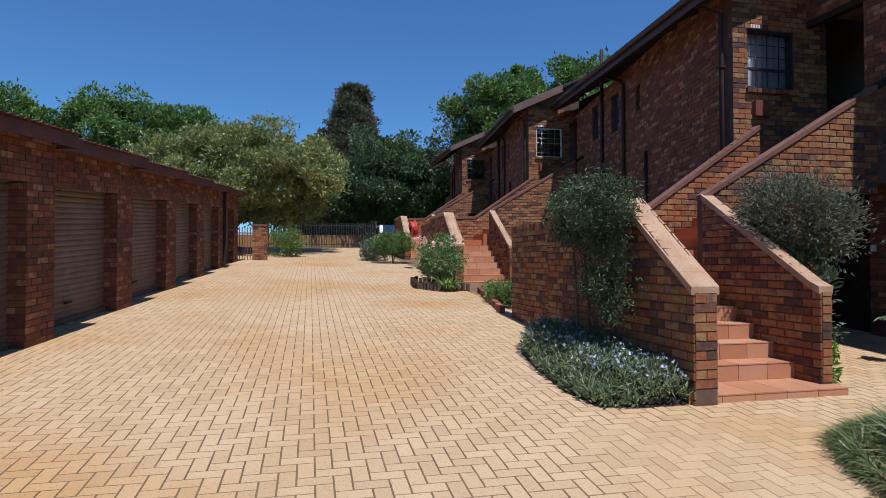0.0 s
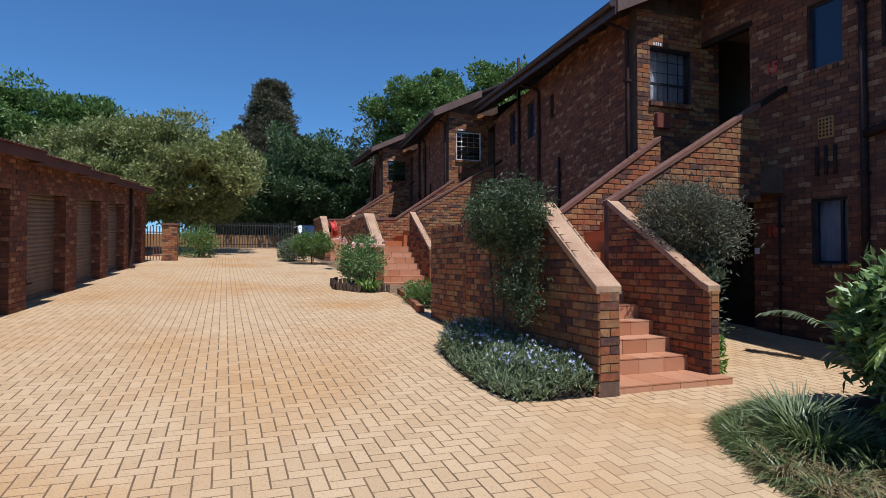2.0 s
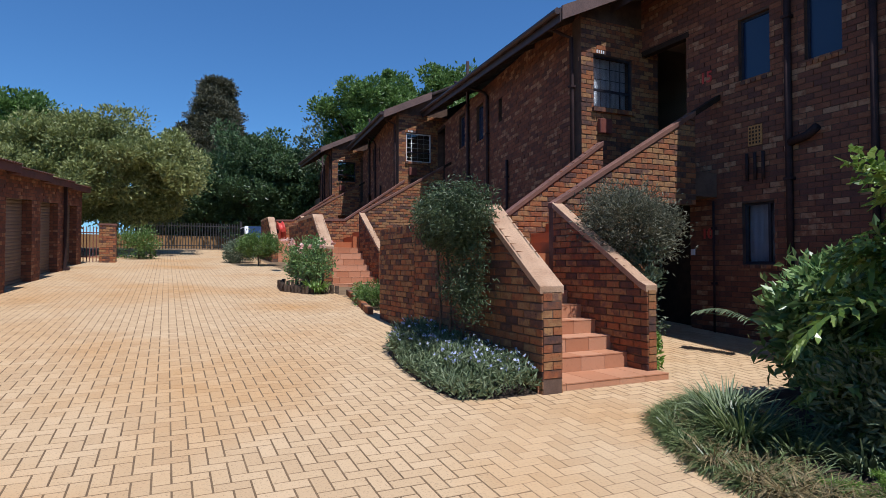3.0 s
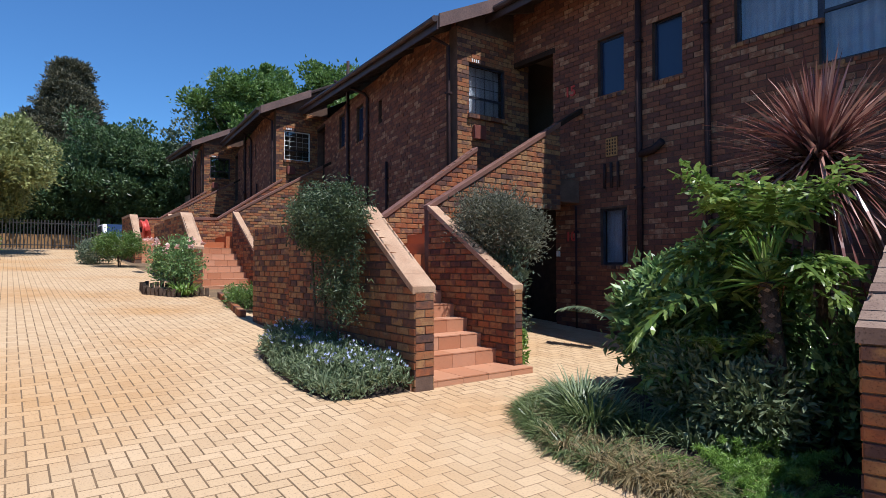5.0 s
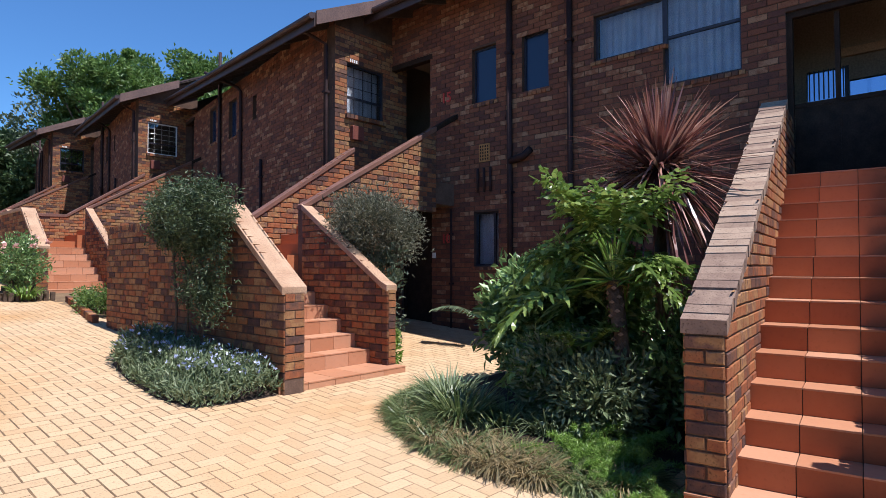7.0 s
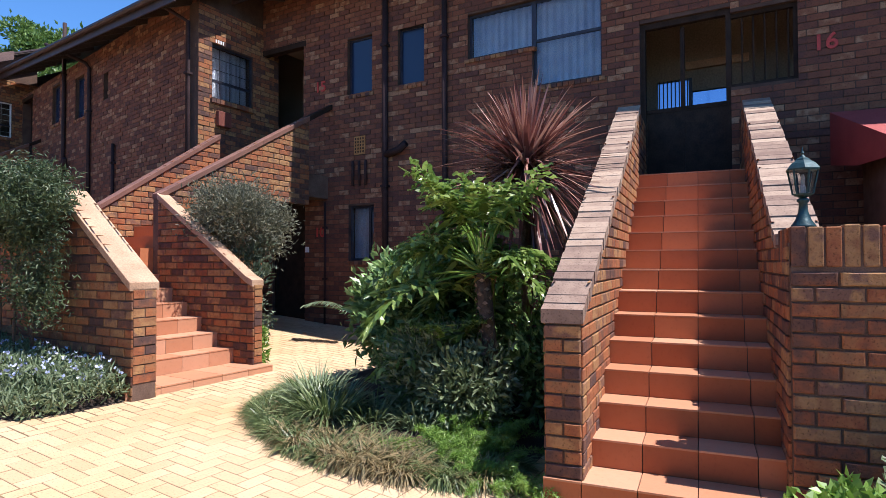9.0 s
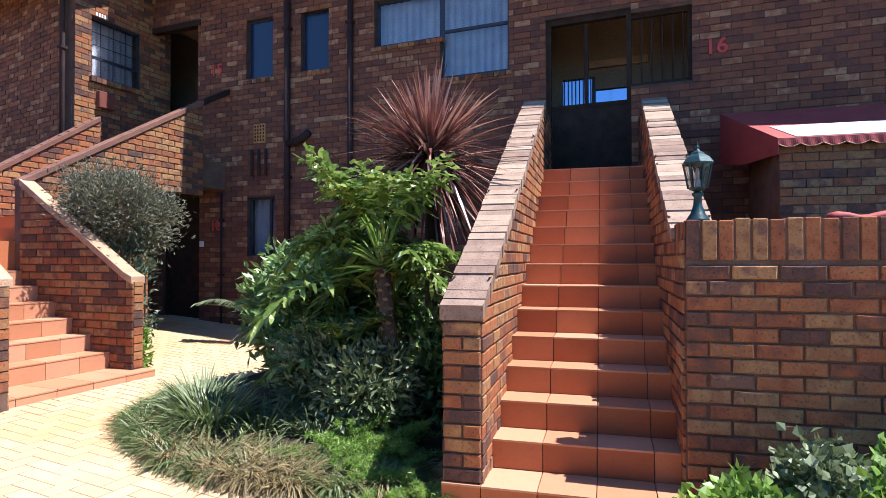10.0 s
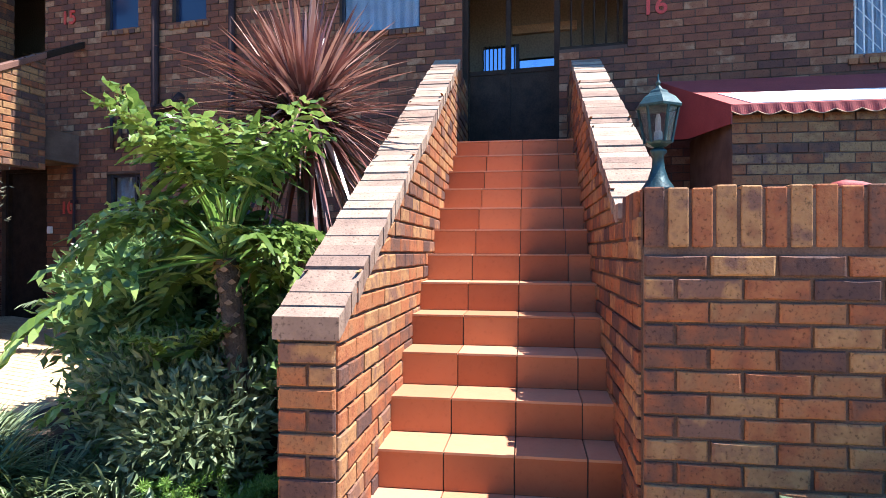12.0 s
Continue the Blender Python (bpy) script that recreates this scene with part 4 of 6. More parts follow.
me.sbox(-14.0, -6.9, -12.0, 24.5, -0.2, -0.009)
setting("floor_garages", me, M_JOINT)
TURN_G = 7.0                                  # each garage stands turned from the line of the block


def garage(k):
    """One lock-up: piers, lintel, roller door and its own piece of roof, a step behind the one before."""
    u0 = ua + per * k
    m = MB @ pose(-7.36 + 0.035 * (u0 - ua), u0, SLOPE * u0, 0, 0, -TURN_G)
    gw = thing("garage", "face brick lock-up garage stepping up the drive", "garage", m, kind="structure")
    lin = part("lintel_wall", Mesh().sbox(-0.28, 0.0, -0.02, per, 2.05, 2.70), M_MORTAR_SHADED, gw)
    sh = brick_shapes(0.0, per, ((0, 0.66),), ((0, 0.0),), seed=301 + k)
    stuff(part("brickwork", bricks_on(Mesh(), [(list(reversed(p)), d) for p, d in sh], lambda s, z: (0.0, s, z + 2.05 + SLOPE * s), (1, 0, 0)), M_BRICK_SHADED, lin))
    pier = part("pier", Mesh().sbox(-0.5, 0.0, dw_, per, -0.1, 2.05), M_MORTAR_SHADED, gw)
    sh = brick_shapes(dw_, per, ((0, 2.05),), ((0, 0.0),), seed=310 + k)
    stuff(part("brickwork", bricks_on(Mesh(), [(list(reversed(p)), d) for p, d in sh], lambda s, z: (0.0, s, z + SLOPE * s), (1, 0, 0)), M_BRICK_SHADED, pier))
    sh = brick_shapes(-0.22, 0.0, ((0, 2.05),), ((0, 0.0),), seed=330 + k)
    stuff(part("brickwork", bricks_on(Mesh(), [(list(reversed(p)), d) for p, d in sh], lambda s, z: (s, dw_, z + SLOPE * dw_), (0, -1, 0)), M_BRICK_SHADED, pier))
    part("side_wall", Mesh().sbox(-6.0, -0.28, per - 0.12, per, -0.2, 2.6), M_MORTAR, gw)
    part("rear_wall", Mesh().sbox(-6.2, -6.0, -0.4, per, -0.2, 2.4), M_MORTAR, gw)
    rf = Mesh()
    n = int((per + 0.2) / 0.0375)
    for i in range(n + 1):
        uu = -0.12 + 0.0375 * i
        h = 0.012 * math.cos(i * math.pi / 2)
        for w, z in ((0.30, 2.75), (-6.4, 2.37)):
            rf.v += [(w, uu, z + SLOPE * uu + h), (w, uu, z + SLOPE * uu + h - 0.012)]
        if i:
            a, b = 4 * i - 4, 4 * i
            rf.f += [(a, a + 2, b + 2, b), (a + 1, b + 1, b + 3, a + 3), (a, b, b + 1, a + 1)]
    part("roof_sheet", rf, M_ROOFRED, gw, "dark red-brown corrugated roof sheeting")
    part("fascia", Mesh().sbox(0.235, 0.26, -0.1, per + 0.06, 2.55, 2.722), M_ROOFRED, gw)
    part("barge_board", Mesh().poly_prism([(0.26, per + 0.06, 2.55 + SLOPE * per), (0.26, per + 0.06, 2.74 + SLOPE * per), (-6.3, per + 0.06, 2.37 + SLOPE * per), (-6.3, per + 0.06, 2.2 + SLOPE * per)], (0, 0.025, 0)), M_ROOFRED, gw)
    part("bearer", Mesh().sbox(0.0, 0.23, per - 0.1, per - 0.05, 2.58, 2.7), M_SOFFIT, gw)
    if u0 + per > 0:
        dr = thing("garage_door", "beige corrugated roller shutter garage door, closed", "garage door", m, group="garage roller doors")
        slats, prof, z = Mesh(), [], 0.0
        while z < 2.1:
            prof += [(0.0, z), (0.014, z + 0.02), (0.014, z + 0.055), (0.0, z + 0.075)]
            z += 0.085
        for w, zz in prof:
            slats.v += [(-0.22 + w, -0.02, zz), (-0.22 + w, dw_ + 0.02, zz + SLOPE * dw_)]
        for i in range(len(prof) - 1):
            slats.f.append((2 * i, 2 * i + 1, 2 * i + 3, 2 * i + 2))
        part("curtain", slats, M_GARDOOR, dr)
        part("bottom_rail", Mesh().sbox(-0.23, -0.18, 0.0, dw_, 0.0, 0.07), M_GARDOOR, dr)
        part("handle", Mesh().sbox(-0.18, -0.16, 1.15, 1.35, 0.3, 0.33), M_DARK, dr)
    if k == 3:
        dp = thing("garage_downpipe", "dark square downpipe on a garage pier", "pipe", m, group="garage downpipes")
        part("pipe", Mesh().sbox(0.02, 0.1, per - 0.1, per - 0.02, 0.0, 2.6), M_PIPE, dp)
        part("shoe", Mesh().sbox(0.02, 0.18, per - 0.105, per - 0.015, 0.01, 0.1), M_PIPE, dp)
    return gw


for k in range(-6, 5):
    garage(k)

# gate pillar and side gate past the garages
gp = thing("gate_pillar", "short face brick gate pillar", "pillar")
slope_wall(gp, "core", "w", 24.4, 0.45, [(-6.05, 3.0), (-5.5, 3.0)], lambda s: 1.5, ("lo",), 350)
stuff(part("brickwork", bricks_on(Mesh(), [(list(reversed(p)), d) for p, d in brick_shapes(24.4, 24.85, ((0, 3.0),), ((0, 1.5),), seed=351)], lambda s, z: (-5.5, s, z), (1, 0, 0)), M_BRICK, gp.children[0]))
part("cap", Mesh().box(-6.08, -5.47, 24.37, 24.88, 3.0, 3.07), M_COPE_R, gp)
sg = thing("side_gate", "dark red steel palisade side gate", "gate")
for i in range(10):
    part("pale", Mesh().box(-7.1 + 0.105 * i, -7.07 + 0.105 * i, 24.5, 24.52, 1.65, 2.95), M_REDSTEEL, sg)
part("rail", Mesh().box(-7.12, -6.06, 24.52, 24.55, 1.8, 1.84), M_REDSTEEL, sg)
part("rail", Mesh().box(-7.12, -6.06, 24.52, 24.55, 2.7, 2.74), M_REDSTEEL, sg)

# far sliding gate, boundary fence and the wall behind it
fg = thing("driveway_gate", "black steel palisade driveway gate at the far end", "gate")
for i in range(44):
    part("pale", Mesh().box(-6.4 + 0.15 * i, -6.35 + 0.15 * i, 36.5, 36.52, 2.42, 3.95), M_FENCE, fg)
for z in (2.6, 3.75):
    part("rail", Mesh().box(-6.4, 0.2, 36.52, 36.56, z, z + 0.05), M_FENCE, fg)
part("gate_post", Mesh().box(0.2, 0.34, 36.45, 36.6, 2.4, 4.1), M_FENCE, fg)
setting("wall_boundary", Mesh().box(-30, 30, 46.0, 46.3, 2.3, 3.6), surface("boundary_wall", (0.3, 0.16, 0.06), (0.4, 0.22, 0.09), 0.9, 1, 20), "orange brick boundary wall beyond the gate")
hs = thing("far_house", "low house with a red tiled roof beyond the gate", "house")
part("wall", Mesh().box(-6, 2, 50, 56, 2.4, 5.2), M_INSIDE, hs)
part("roof", Mesh().poly_prism([(-6.6, 49.4, 5.0), (2.6, 49.4, 5.0), (-1.9, 49.4, 7.0)], (0, 7.2, 0)), surface("far_roof", (0.3, 0.09, 0.05), (0.4, 0.13, 0.07), 0.8, 2, 20), hs)


# ---- car, hose reel ----
def car(m):
    ob = thing("parked_car", "white and blue hatchback parked behind the hedge", "car", m)
    prof = [(-2.0, 0.35), (-2.05, 0.75), (-1.3, 0.95), (-0.7, 1.42), (0.9, 1.45), (1.55, 1.0), (1.95, 0.9), (2.0, 0.35)]
    bevelled(part("body", Mesh().poly_prism([(-0.8, y, z) for y, z in prof], (1.6, 0, 0)), M_CARWHITE, ob), 0.08)
    part("side_stripe", Mesh().box(-0.815, -0.805, -1.9, 1.9, 0.5, 0.85), M_CARBLUE, ob, "blue lower side")
    part("windscreen", Mesh().poly_prism([(-0.68, -1.29, 0.99), (0.68, -1.29, 0.99), (0.62, -0.76, 1.40), (-0.62, -0.76, 1.40)], (0, -0.02, 0.015)), M_GLASSDARK, ob)
    part("bonnet", Mesh().poly_prism([(-0.75, -2.0, 0.78), (0.75, -2.0, 0.78), (0.75, -1.33, 0.955), (-0.75, -1.33, 0.955)], (0, -0.005, 0.015)), M_CARBLUE, ob)
    part("side_window", Mesh().box(-0.812, -0.803, -0.6, 0.9, 1.0, 1.36), M_GLASSDARK, ob)
    for y in (-1.3, 1.3):
        for x in (-0.78, 0.66):
            part("wheel", Mesh().tube([(x, y, 0.31), (x + 0.14, y, 0.31)], 0.31, 16), M_RUBBER, ob)
    for x in (-0.6, 0.6):
        part("headlight", Mesh().box(x - 0.16, x + 0.16, -2.07, -2.03, 0.6, 0.74), M_WHITE, ob)
    return ob


car(MB @ pose(0.45, 30.0, 1.98))
hr = thing("hose_reel", "red fire hose reel on the brick wall", "hose reel", MB @ pose(0.10, 20.4, 2.75))
part("drum", Mesh().lathe([(0.3, -0.1), (0.32, -0.08), (0.26, -0.05), (0.26, 0.05), (0.32, 0.08), (0.3, 0.1)], 20), M_REDFLAT, hr, smooth=True)
hr.matrix_world = MB @ pose(-0.25, 19.6, 2.68, 0, 80, 0)
part("hub", Mesh().lathe([(0.08, -0.14), (0.08, 0.14)], 12), M_DARK, hr)
part("bracket", Mesh().box(-0.05, 0.05, -0.4, -0.2, -0.06, 0.06), M_REDFLAT, hr)


# ---- plants ----
M_LEAF_DARK = leaf_mat("leaf_dark", (0.04, 0.075, 0.028), (0.075, 0.13, 0.045), (0.14, 0.21, 0.08), 0.45, 0.25)
M_LEAF_MID = leaf_mat("leaf_mid", (0.07, 0.13, 0.03), (0.12, 0.205, 0.045), (0.2, 0.31, 0.08), 0.45, 0.3)
M_LEAF_OLIVE = leaf_mat("leaf_olive", (0.15, 0.175, 0.055), (0.24, 0.265, 0.085), (0.36, 0.385, 0.14), 0.5, 0.25)
M_LEAF_GREY = leaf_mat("leaf_grey", (0.065, 0.095, 0.055), (0.12, 0.16, 0.09), (0.21, 0.25, 0.15), 0.55, 0.2)
M_LEAF_GLOSS = leaf_mat("leaf_gloss", (0.085, 0.155, 0.055), (0.16, 0.265, 0.09), (0.32, 0.46, 0.18), 0.25, 0.3)
M_LEAF_TRAINED = leaf_mat("leaf_trained", (0.035, 0.06, 0.025), (0.065, 0.10, 0.04), (0.13, 0.17, 0.075), 0.5, 0.25)
M_LEAF_SHRUB = leaf_mat("leaf_dusty", (0.075, 0.08, 0.05), (0.14, 0.145, 0.09), (0.25, 0.24, 0.16), 0.6, 0.2)
M_LEAF_SAGE = leaf_mat("leaf_sage", (0.09, 0.13, 0.06), (0.16, 0.21, 0.10), (0.28, 0.33, 0.19), 0.55, 0.2)
M_LEAF_PHILO = leaf_mat("leaf_philodendron", (0.08, 0.14, 0.028), (0.155, 0.245, 0.05), (0.32, 0.42, 0.12), 0.28, 0.4)
M_LEAF_LIGHT = leaf_mat("leaf_light", (0.1, 0.19, 0.03), (0.17, 0.3, 0.05), (0.3, 0.45, 0.11), 0.4, 0.35)
M_LEAF_CONIFER = leaf_mat("leaf_conifer", (0.05, 0.052, 0.028), (0.10, 0.095, 0.05), (0.18, 0.155, 0.085), 0.6, 0.15)
M_LEAF_RED = leaf_mat("leaf_cordyline", (0.08, 0.03, 0.03), (0.22, 0.085, 0.07), (0.55, 0.32, 0.25), 0.24, 0.15)
M_GRASS_DARK = leaf_mat("grass_dark", (0.06, 0.095, 0.03), (0.125, 0.17, 0.06), (0.27, 0.31, 0.14), 0.4, 0.3)
M_GRASS_DRY = leaf_mat("grass_dry", (0.11, 0.1, 0.045), (0.24, 0.18, 0.085), (0.4, 0.3, 0.15), 0.6, 0.25)
M_FLOWER_BLUE = leaf_mat("petal_blue", (0.42, 0.48, 0.72), (0.58, 0.63, 0.84), (0.75, 0.78, 0.9), 0.6, 0.3)
M_FLOWER_PINK = leaf_mat("petal_pink", (0.7, 0.35, 0.3), (0.8, 0.5, 0.42), (0.85, 0.7, 0.6), 0.6, 0.3)
M_SPEAR = leaf_mat("spear_yellow", (0.4, 0.2, 0.04), (0.5, 0.3, 0.06), (0.55, 0.4, 0.12), 0.5, 0.25)


class Leaves:
    """Many small leaves as one mesh, from arrays."""
    def __init__(self, seed):
        self.r = np.random.RandomState(seed)
        self.v, self.q = [], []
        self.k = 0

    def scatter(self, centres, size, aspect=0.42, up=0.3, jitter=0.3, outward=None, curl=0.25):
        n = len(centres)
        r = self.r
        d = r.normal(size=(n, 3))
        if outward is not None:
            o = centres - np.asarray(outward)
            d = 0.75 * d + 1.0 * o / (np.linalg.norm(o, axis=1, keepdims=True) + 1e-6)
        d[:, 2] += up
        d /= np.linalg.norm(d, axis=1, keepdims=True) + 1e-9
        side = np.cross(d, r.normal(size=(n, 3)))
        side /= np.linalg.norm(side, axis=1, keepdims=True) + 1e-9
        nrm = np.cross(side, d)
        s = size * (1 + jitter * r.uniform(-1, 1, (n, 1)))
        a = centres
        tip = a + d * s - nrm * s * curl
        m = a + d * s * 0.45
        L = m + side * s * aspect * 0.5
        R = m - side * s * aspect * 0.5
        self.v.append(np.stack([a, R, tip, L], 1).reshape(-1, 3))
        idx = self.k + np.arange(4 * n).reshape(n, 4)
        self.q.append(idx)
        self.k += 4 * n
        return self

    def blades(self, roots, dirs, length, width, bend=0.6, segs=4, profile=None, wave=0.0):
        """Arching strap leaves; profile gives the width at each step, wave ruffles the edges."""
        n = len(roots)
        r = self.r
        dirs = dirs / (np.linalg.norm(dirs, axis=1, keepdims=True) + 1e-9)
        side = np.cross(dirs, np.array([0.0, 0, 1.0]) + 0.15 * r.normal(size=(n, 3)))
        side /= np.linalg.norm(side, axis=1, keepdims=True) + 1e-9
        ln = length * r.uniform(0.65, 1.15, (n, 1))
        bd = bend * r.uniform(0.5, 1.4, (n, 1))
        rows = []
        for i in range(segs + 1):
            t = i / segs
            p = roots + dirs * ln * t
            p = p + np.array([0, 0, -1.0]) * ln * bd * t * t
            w = width * ((1 - t ** 2.2) if profile is None else profile[i]) * 0.5 + 0.0008
            up = np.cross(side, dirs) * wave * width * r.uniform(-1, 1, (n, 1))
            rows.append(p + side * w + up)
            rows.append(p - side * w - up)
        V = np.stack(rows, 1)
        self.v.append(V.reshape(-1, 3))
        m = 2 * (segs + 1)
        base = self.k + m * np.arange(n)[:, None]
        for i in range(segs):
            self.q.append(base + np.array([2 * i, 2 * i + 1, 2 * i + 3, 2 * i + 2]))
        self.k += m * n
        return self

    def data(self, name, material):
        v = np.concatenate(self.v)
        q = np.concatenate(self.q)
        me = bpy.data.meshes.new(name)
        me.from_pydata(v.tolist(), [], q.tolist())
        me.materials.append(material)
        return me


def clumps(r, n, centre, radii, per, spread, hollow=0.55, floor=None):
    """Leaf roots gathered in clumps through an uneven ellipsoid."""
    out = []
    for _ in range(n):
        d = r.normal(size=3)
        d /= np.linalg.norm(d)
        f = hollow + (1 - hollow) * r.uniform() ** 0.6
        c = np.asarray(centre) + d * f * np.asarray(radii) * r.uniform(0.85, 1.12)
        out.append(c + np.clip(r.normal(size=(per, 3)), -1.5, 1.5) * spread * r.uniform(0.6, 1.25))
    p = np.concatenate(out)
    if floor is not None:
        p = p[p[:, 2] > floor]
    return p


def billows(r, n, centre, radii, per, spread, hollow=0.55, floor=None):
    """Leaf roots on many rounded puffs of differing size, denser at each puff's skin, and each leaf's puff centre."""
    out, mids = [], []
    centre, radii = np.asarray(centre, float), np.asarray(radii, float)
    for _ in range(n):
        d = r.normal(size=3)
        d /= np.linalg.norm(d)
        c = centre + d * (hollow + (1 - hollow) * r.uniform() ** 0.5) * radii * r.uniform(0.78, 1.1)
        size = spread * r.uniform(0.55, 1.5)
        q = r.normal(size=(per, 3))
        q /= np.linalg.norm(q, axis=1, keepdims=True)
        q *= r.uniform(0.35, 1.0, (per, 1)) ** 0.4 * np.array([1.15, 1.15, 0.8])
        stray = r.uniform(size=(per, 1)) < 0.12
        out.append(c + q * size * np.where(stray, 1.4, 1.0))
        mids.append(np.repeat((c - [0, 0, 0.3 * size])[None, :], per, 0))
    p, m = np.concatenate(out), np.concatenate(mids)
    if floor is not None:
        k = p[:, 2] > floor
        p, m = p[k], m[k]
    return p, m


def tree(label, base, height, crown, radii, mat, seed, n=130, per=90, leaf=0.3, spread=0.5, m=MB, trunk_r=0.25, category="tree", hollow=0.5):
    ob = thing("tree", label, category, m @ Matrix.Translation(base))
    rng = random.Random(seed)
    c = Vector(crown)
    part("trunk", Mesh().tube([(0, 0, -0.2), (0.1, 0.05, height * 0.35), (c.x * 0.6, c.y * 0.6, c.z * 0.8)], trunk_r, 9, trunk_r * 0.5), M_BARK, ob, smooth=True)
    for i in range(7):
        a = rng.uniform(0, 6.28)
        e = c + Vector((math.cos(a) * radii[0] * 0.7, math.sin(a) * radii[1] * 0.7, rng.uniform(-0.3, 0.6) * radii[2]))
        s = Vector((c.x * 0.4, c.y * 0.4, c.z * rng.uniform(0.5, 0.75)))
        part("limb", Mesh().tube([s, s.lerp(e, 0.5) + Vector((0, 0, 0.25)), e], trunk_r * 0.35, 6, trunk_r * 0.1), M_BARK, ob, smooth=True)
    lv = Leaves(seed)
    p, c = billows(lv.r, n, crown, radii, per, spread, hollow, floor=0.3)
    lv.scatter(p, leaf, 0.5, up=0.35, outward=c)
    part("crown", lv.data("crown", mat), mat, ob)
    return ob


Z = lambda u: SLOPE * u
# trees beyond the garages and the gate
tree("wide olive-green tree behind the garages", (-6.3, 31.0, Z(31)), 7.0, (0, 0, 3.9), (4.0, 4.2, 2.55), M_LEAF_OLIVE, 11, n=230, per=430, leaf=0.17, spread=0.55, trunk_r=0.3)
tree("olive-green tree crown behind the gate pillar", (-9.8, 33.0, Z(33)), 6.6, (0, 0, 3.7), (3.2, 3.4, 2.3), M_LEAF_OLIVE, 12, n=140, per=380, leaf=0.17, spread=0.55, trunk_r=0.25)
for i, (w, u, h, rr) in enumerate(((-30, 56, 14.4, 5.0), (-22, 58, 14.8, 4.6), (-37, 52, 13.4, 5.0), (-15.5, 60, 14.6, 4.2))):
    tree("tall bright green deciduous tree far behind the garages", (w, u, 2.0), h, (0, 0, h * 0.68), (rr, rr, h * 0.30), M_LEAF_MID, 20 + i, n=75, per=430, leaf=0.34, spread=1.0, trunk_r=0.35)
for i, (w, u, h, rr) in enumerate(((8.8, 38, 12.6, 3.2), (13.5, 34, 12.6, 2.8), (11.2, 40, 13.4, 2.7))):
    tree("tall leafy tree rising behind the flats' roof", (w, u, 2.0), h, (0, 0, h * 0.72), (rr, rr, h * 0.26), M_LEAF_MID, 30 + i, n=85, per=420, leaf=0.24, spread=0.62, trunk_r=0.35)
for i, (w, u, h, rr) in enumerate(((-14, 40, 6.5, 3.6), (-20, 42, 6.5, 4.0), (-27, 42, 6.5, 4.4), (-35, 40, 7.0, 5.0))):
    tree("dark green low tree behind the garages", (w, u, 2.2), h, (0, 0, h * 0.48), (rr, rr, h * 0.46), M_LEAF_DARK, 65 + i, n=150, per=130, leaf=0.24, spread=0.5, trunk_r=0.22)
# conifer
cf = thing("conifer", "tall brown-green conifer beyond the gate", "tree", MB @ Matrix.Translation((0.1, 55.0, 2.4)))
part("trunk", Mesh().tube([(0, 0, -0.2), (0, 0, 14.5)], 0.4, 8, 0.05), M_BARK, cf)
lv = Leaves(41)
for i in range(430):
    h = 2.0 + 13.4 * lv.r.uniform() ** 0.85
    rad = 4.3 * (1 - ((h - 3.0) / 13.4) ** 1.9) if h > 3 else 4.3
    rad = max(rad, 0.5)
    a = lv.r.uniform(0, 6.28)
    f = lv.r.uniform(0.5, 1.0) * (1 + 0.12 * math.sin(3 * a + h))
    c = np.array([math.cos(a) * rad * f, math.sin(a) * rad * f, h - 0.25 * f * rad * 0.4])
    k = 240
    q = lv.r.normal(size=(k, 3))
    q /= np.linalg.norm(q, axis=1, keepdims=True)
    q *= lv.r.uniform(0.4, 1.0, (k, 1)) * np.array([1, 1, 0.55]) * lv.r.uniform(0.45, 1.0)
    lv.scatter(c + q, 0.27, 0.34, up=0.0, outward=c - np.array([0, 0, 0.4]))
part("crown", lv.data("crown", M_LEAF_CONIFER), M_LEAF_CONIFER, cf)
for i, (w, u, h, rr) in enumerate(((2.0, 47, 9.6, 4.2), (6.5, 46, 8.6, 3.8), (-2.6, 49, 8.0, 3.6), (10.5, 46, 8.0, 3.4))):
    tree("dark green tree behind the boundary wall", (w, u, 2.4), h, (0, 0, h * 0.55), (rr, rr, h * 0.42), M_LEAF_DARK, 50 + i, n=120, per=300, leaf=0.26, spread=0.75, trunk_r=0.3)
bt = tree("thin-leaved tree against the sky past the flats", (6.6, 43, 2.4), 10.5, (0, 0, 7.4), (1.7, 1.7, 2.6), M_LEAF_GREY, 60, n=60, per=28, leaf=0.28, spread=0.4, trunk_r=0.15)


def shrub(name, label, base, crown, radii, mat, seed, n, per, leaf, spread, stems=5, hollow=0.45, m=MB, up=0.3, aspect=0.42, category="shrub"):
    ob = thing(name, label, category, m @ Matrix.Translation(base))
    rng = random.Random(seed)
    for i in range(stems):
        e = Vector(crown) + Vector((rng.uniform(-0.6, 0.6) * radii[0], rng.uniform(-0.6, 0.6) * radii[1], rng.uniform(-0.3, 0.5) * radii[2]))
        part("stem", Mesh().tube([(rng.uniform(-0.06, 0.06), rng.uniform(-0.06, 0.06), -0.05), Vector(crown) * 0.5 + Vector((rng.uniform(-0.1, 0.1), rng.uniform(-0.1, 0.1), 0)), e], 0.016, 6, 0.005), M_BARK, ob)
    lv = Leaves(seed)
    p = clumps(lv.r, n, crown, radii, per, spread, hollow, floor=0.0)
    lv.scatter(p, leaf, aspect, up=up, outward=crown)
    part("foliage", lv.data("foliage", mat), mat, ob)
    return ob, lv


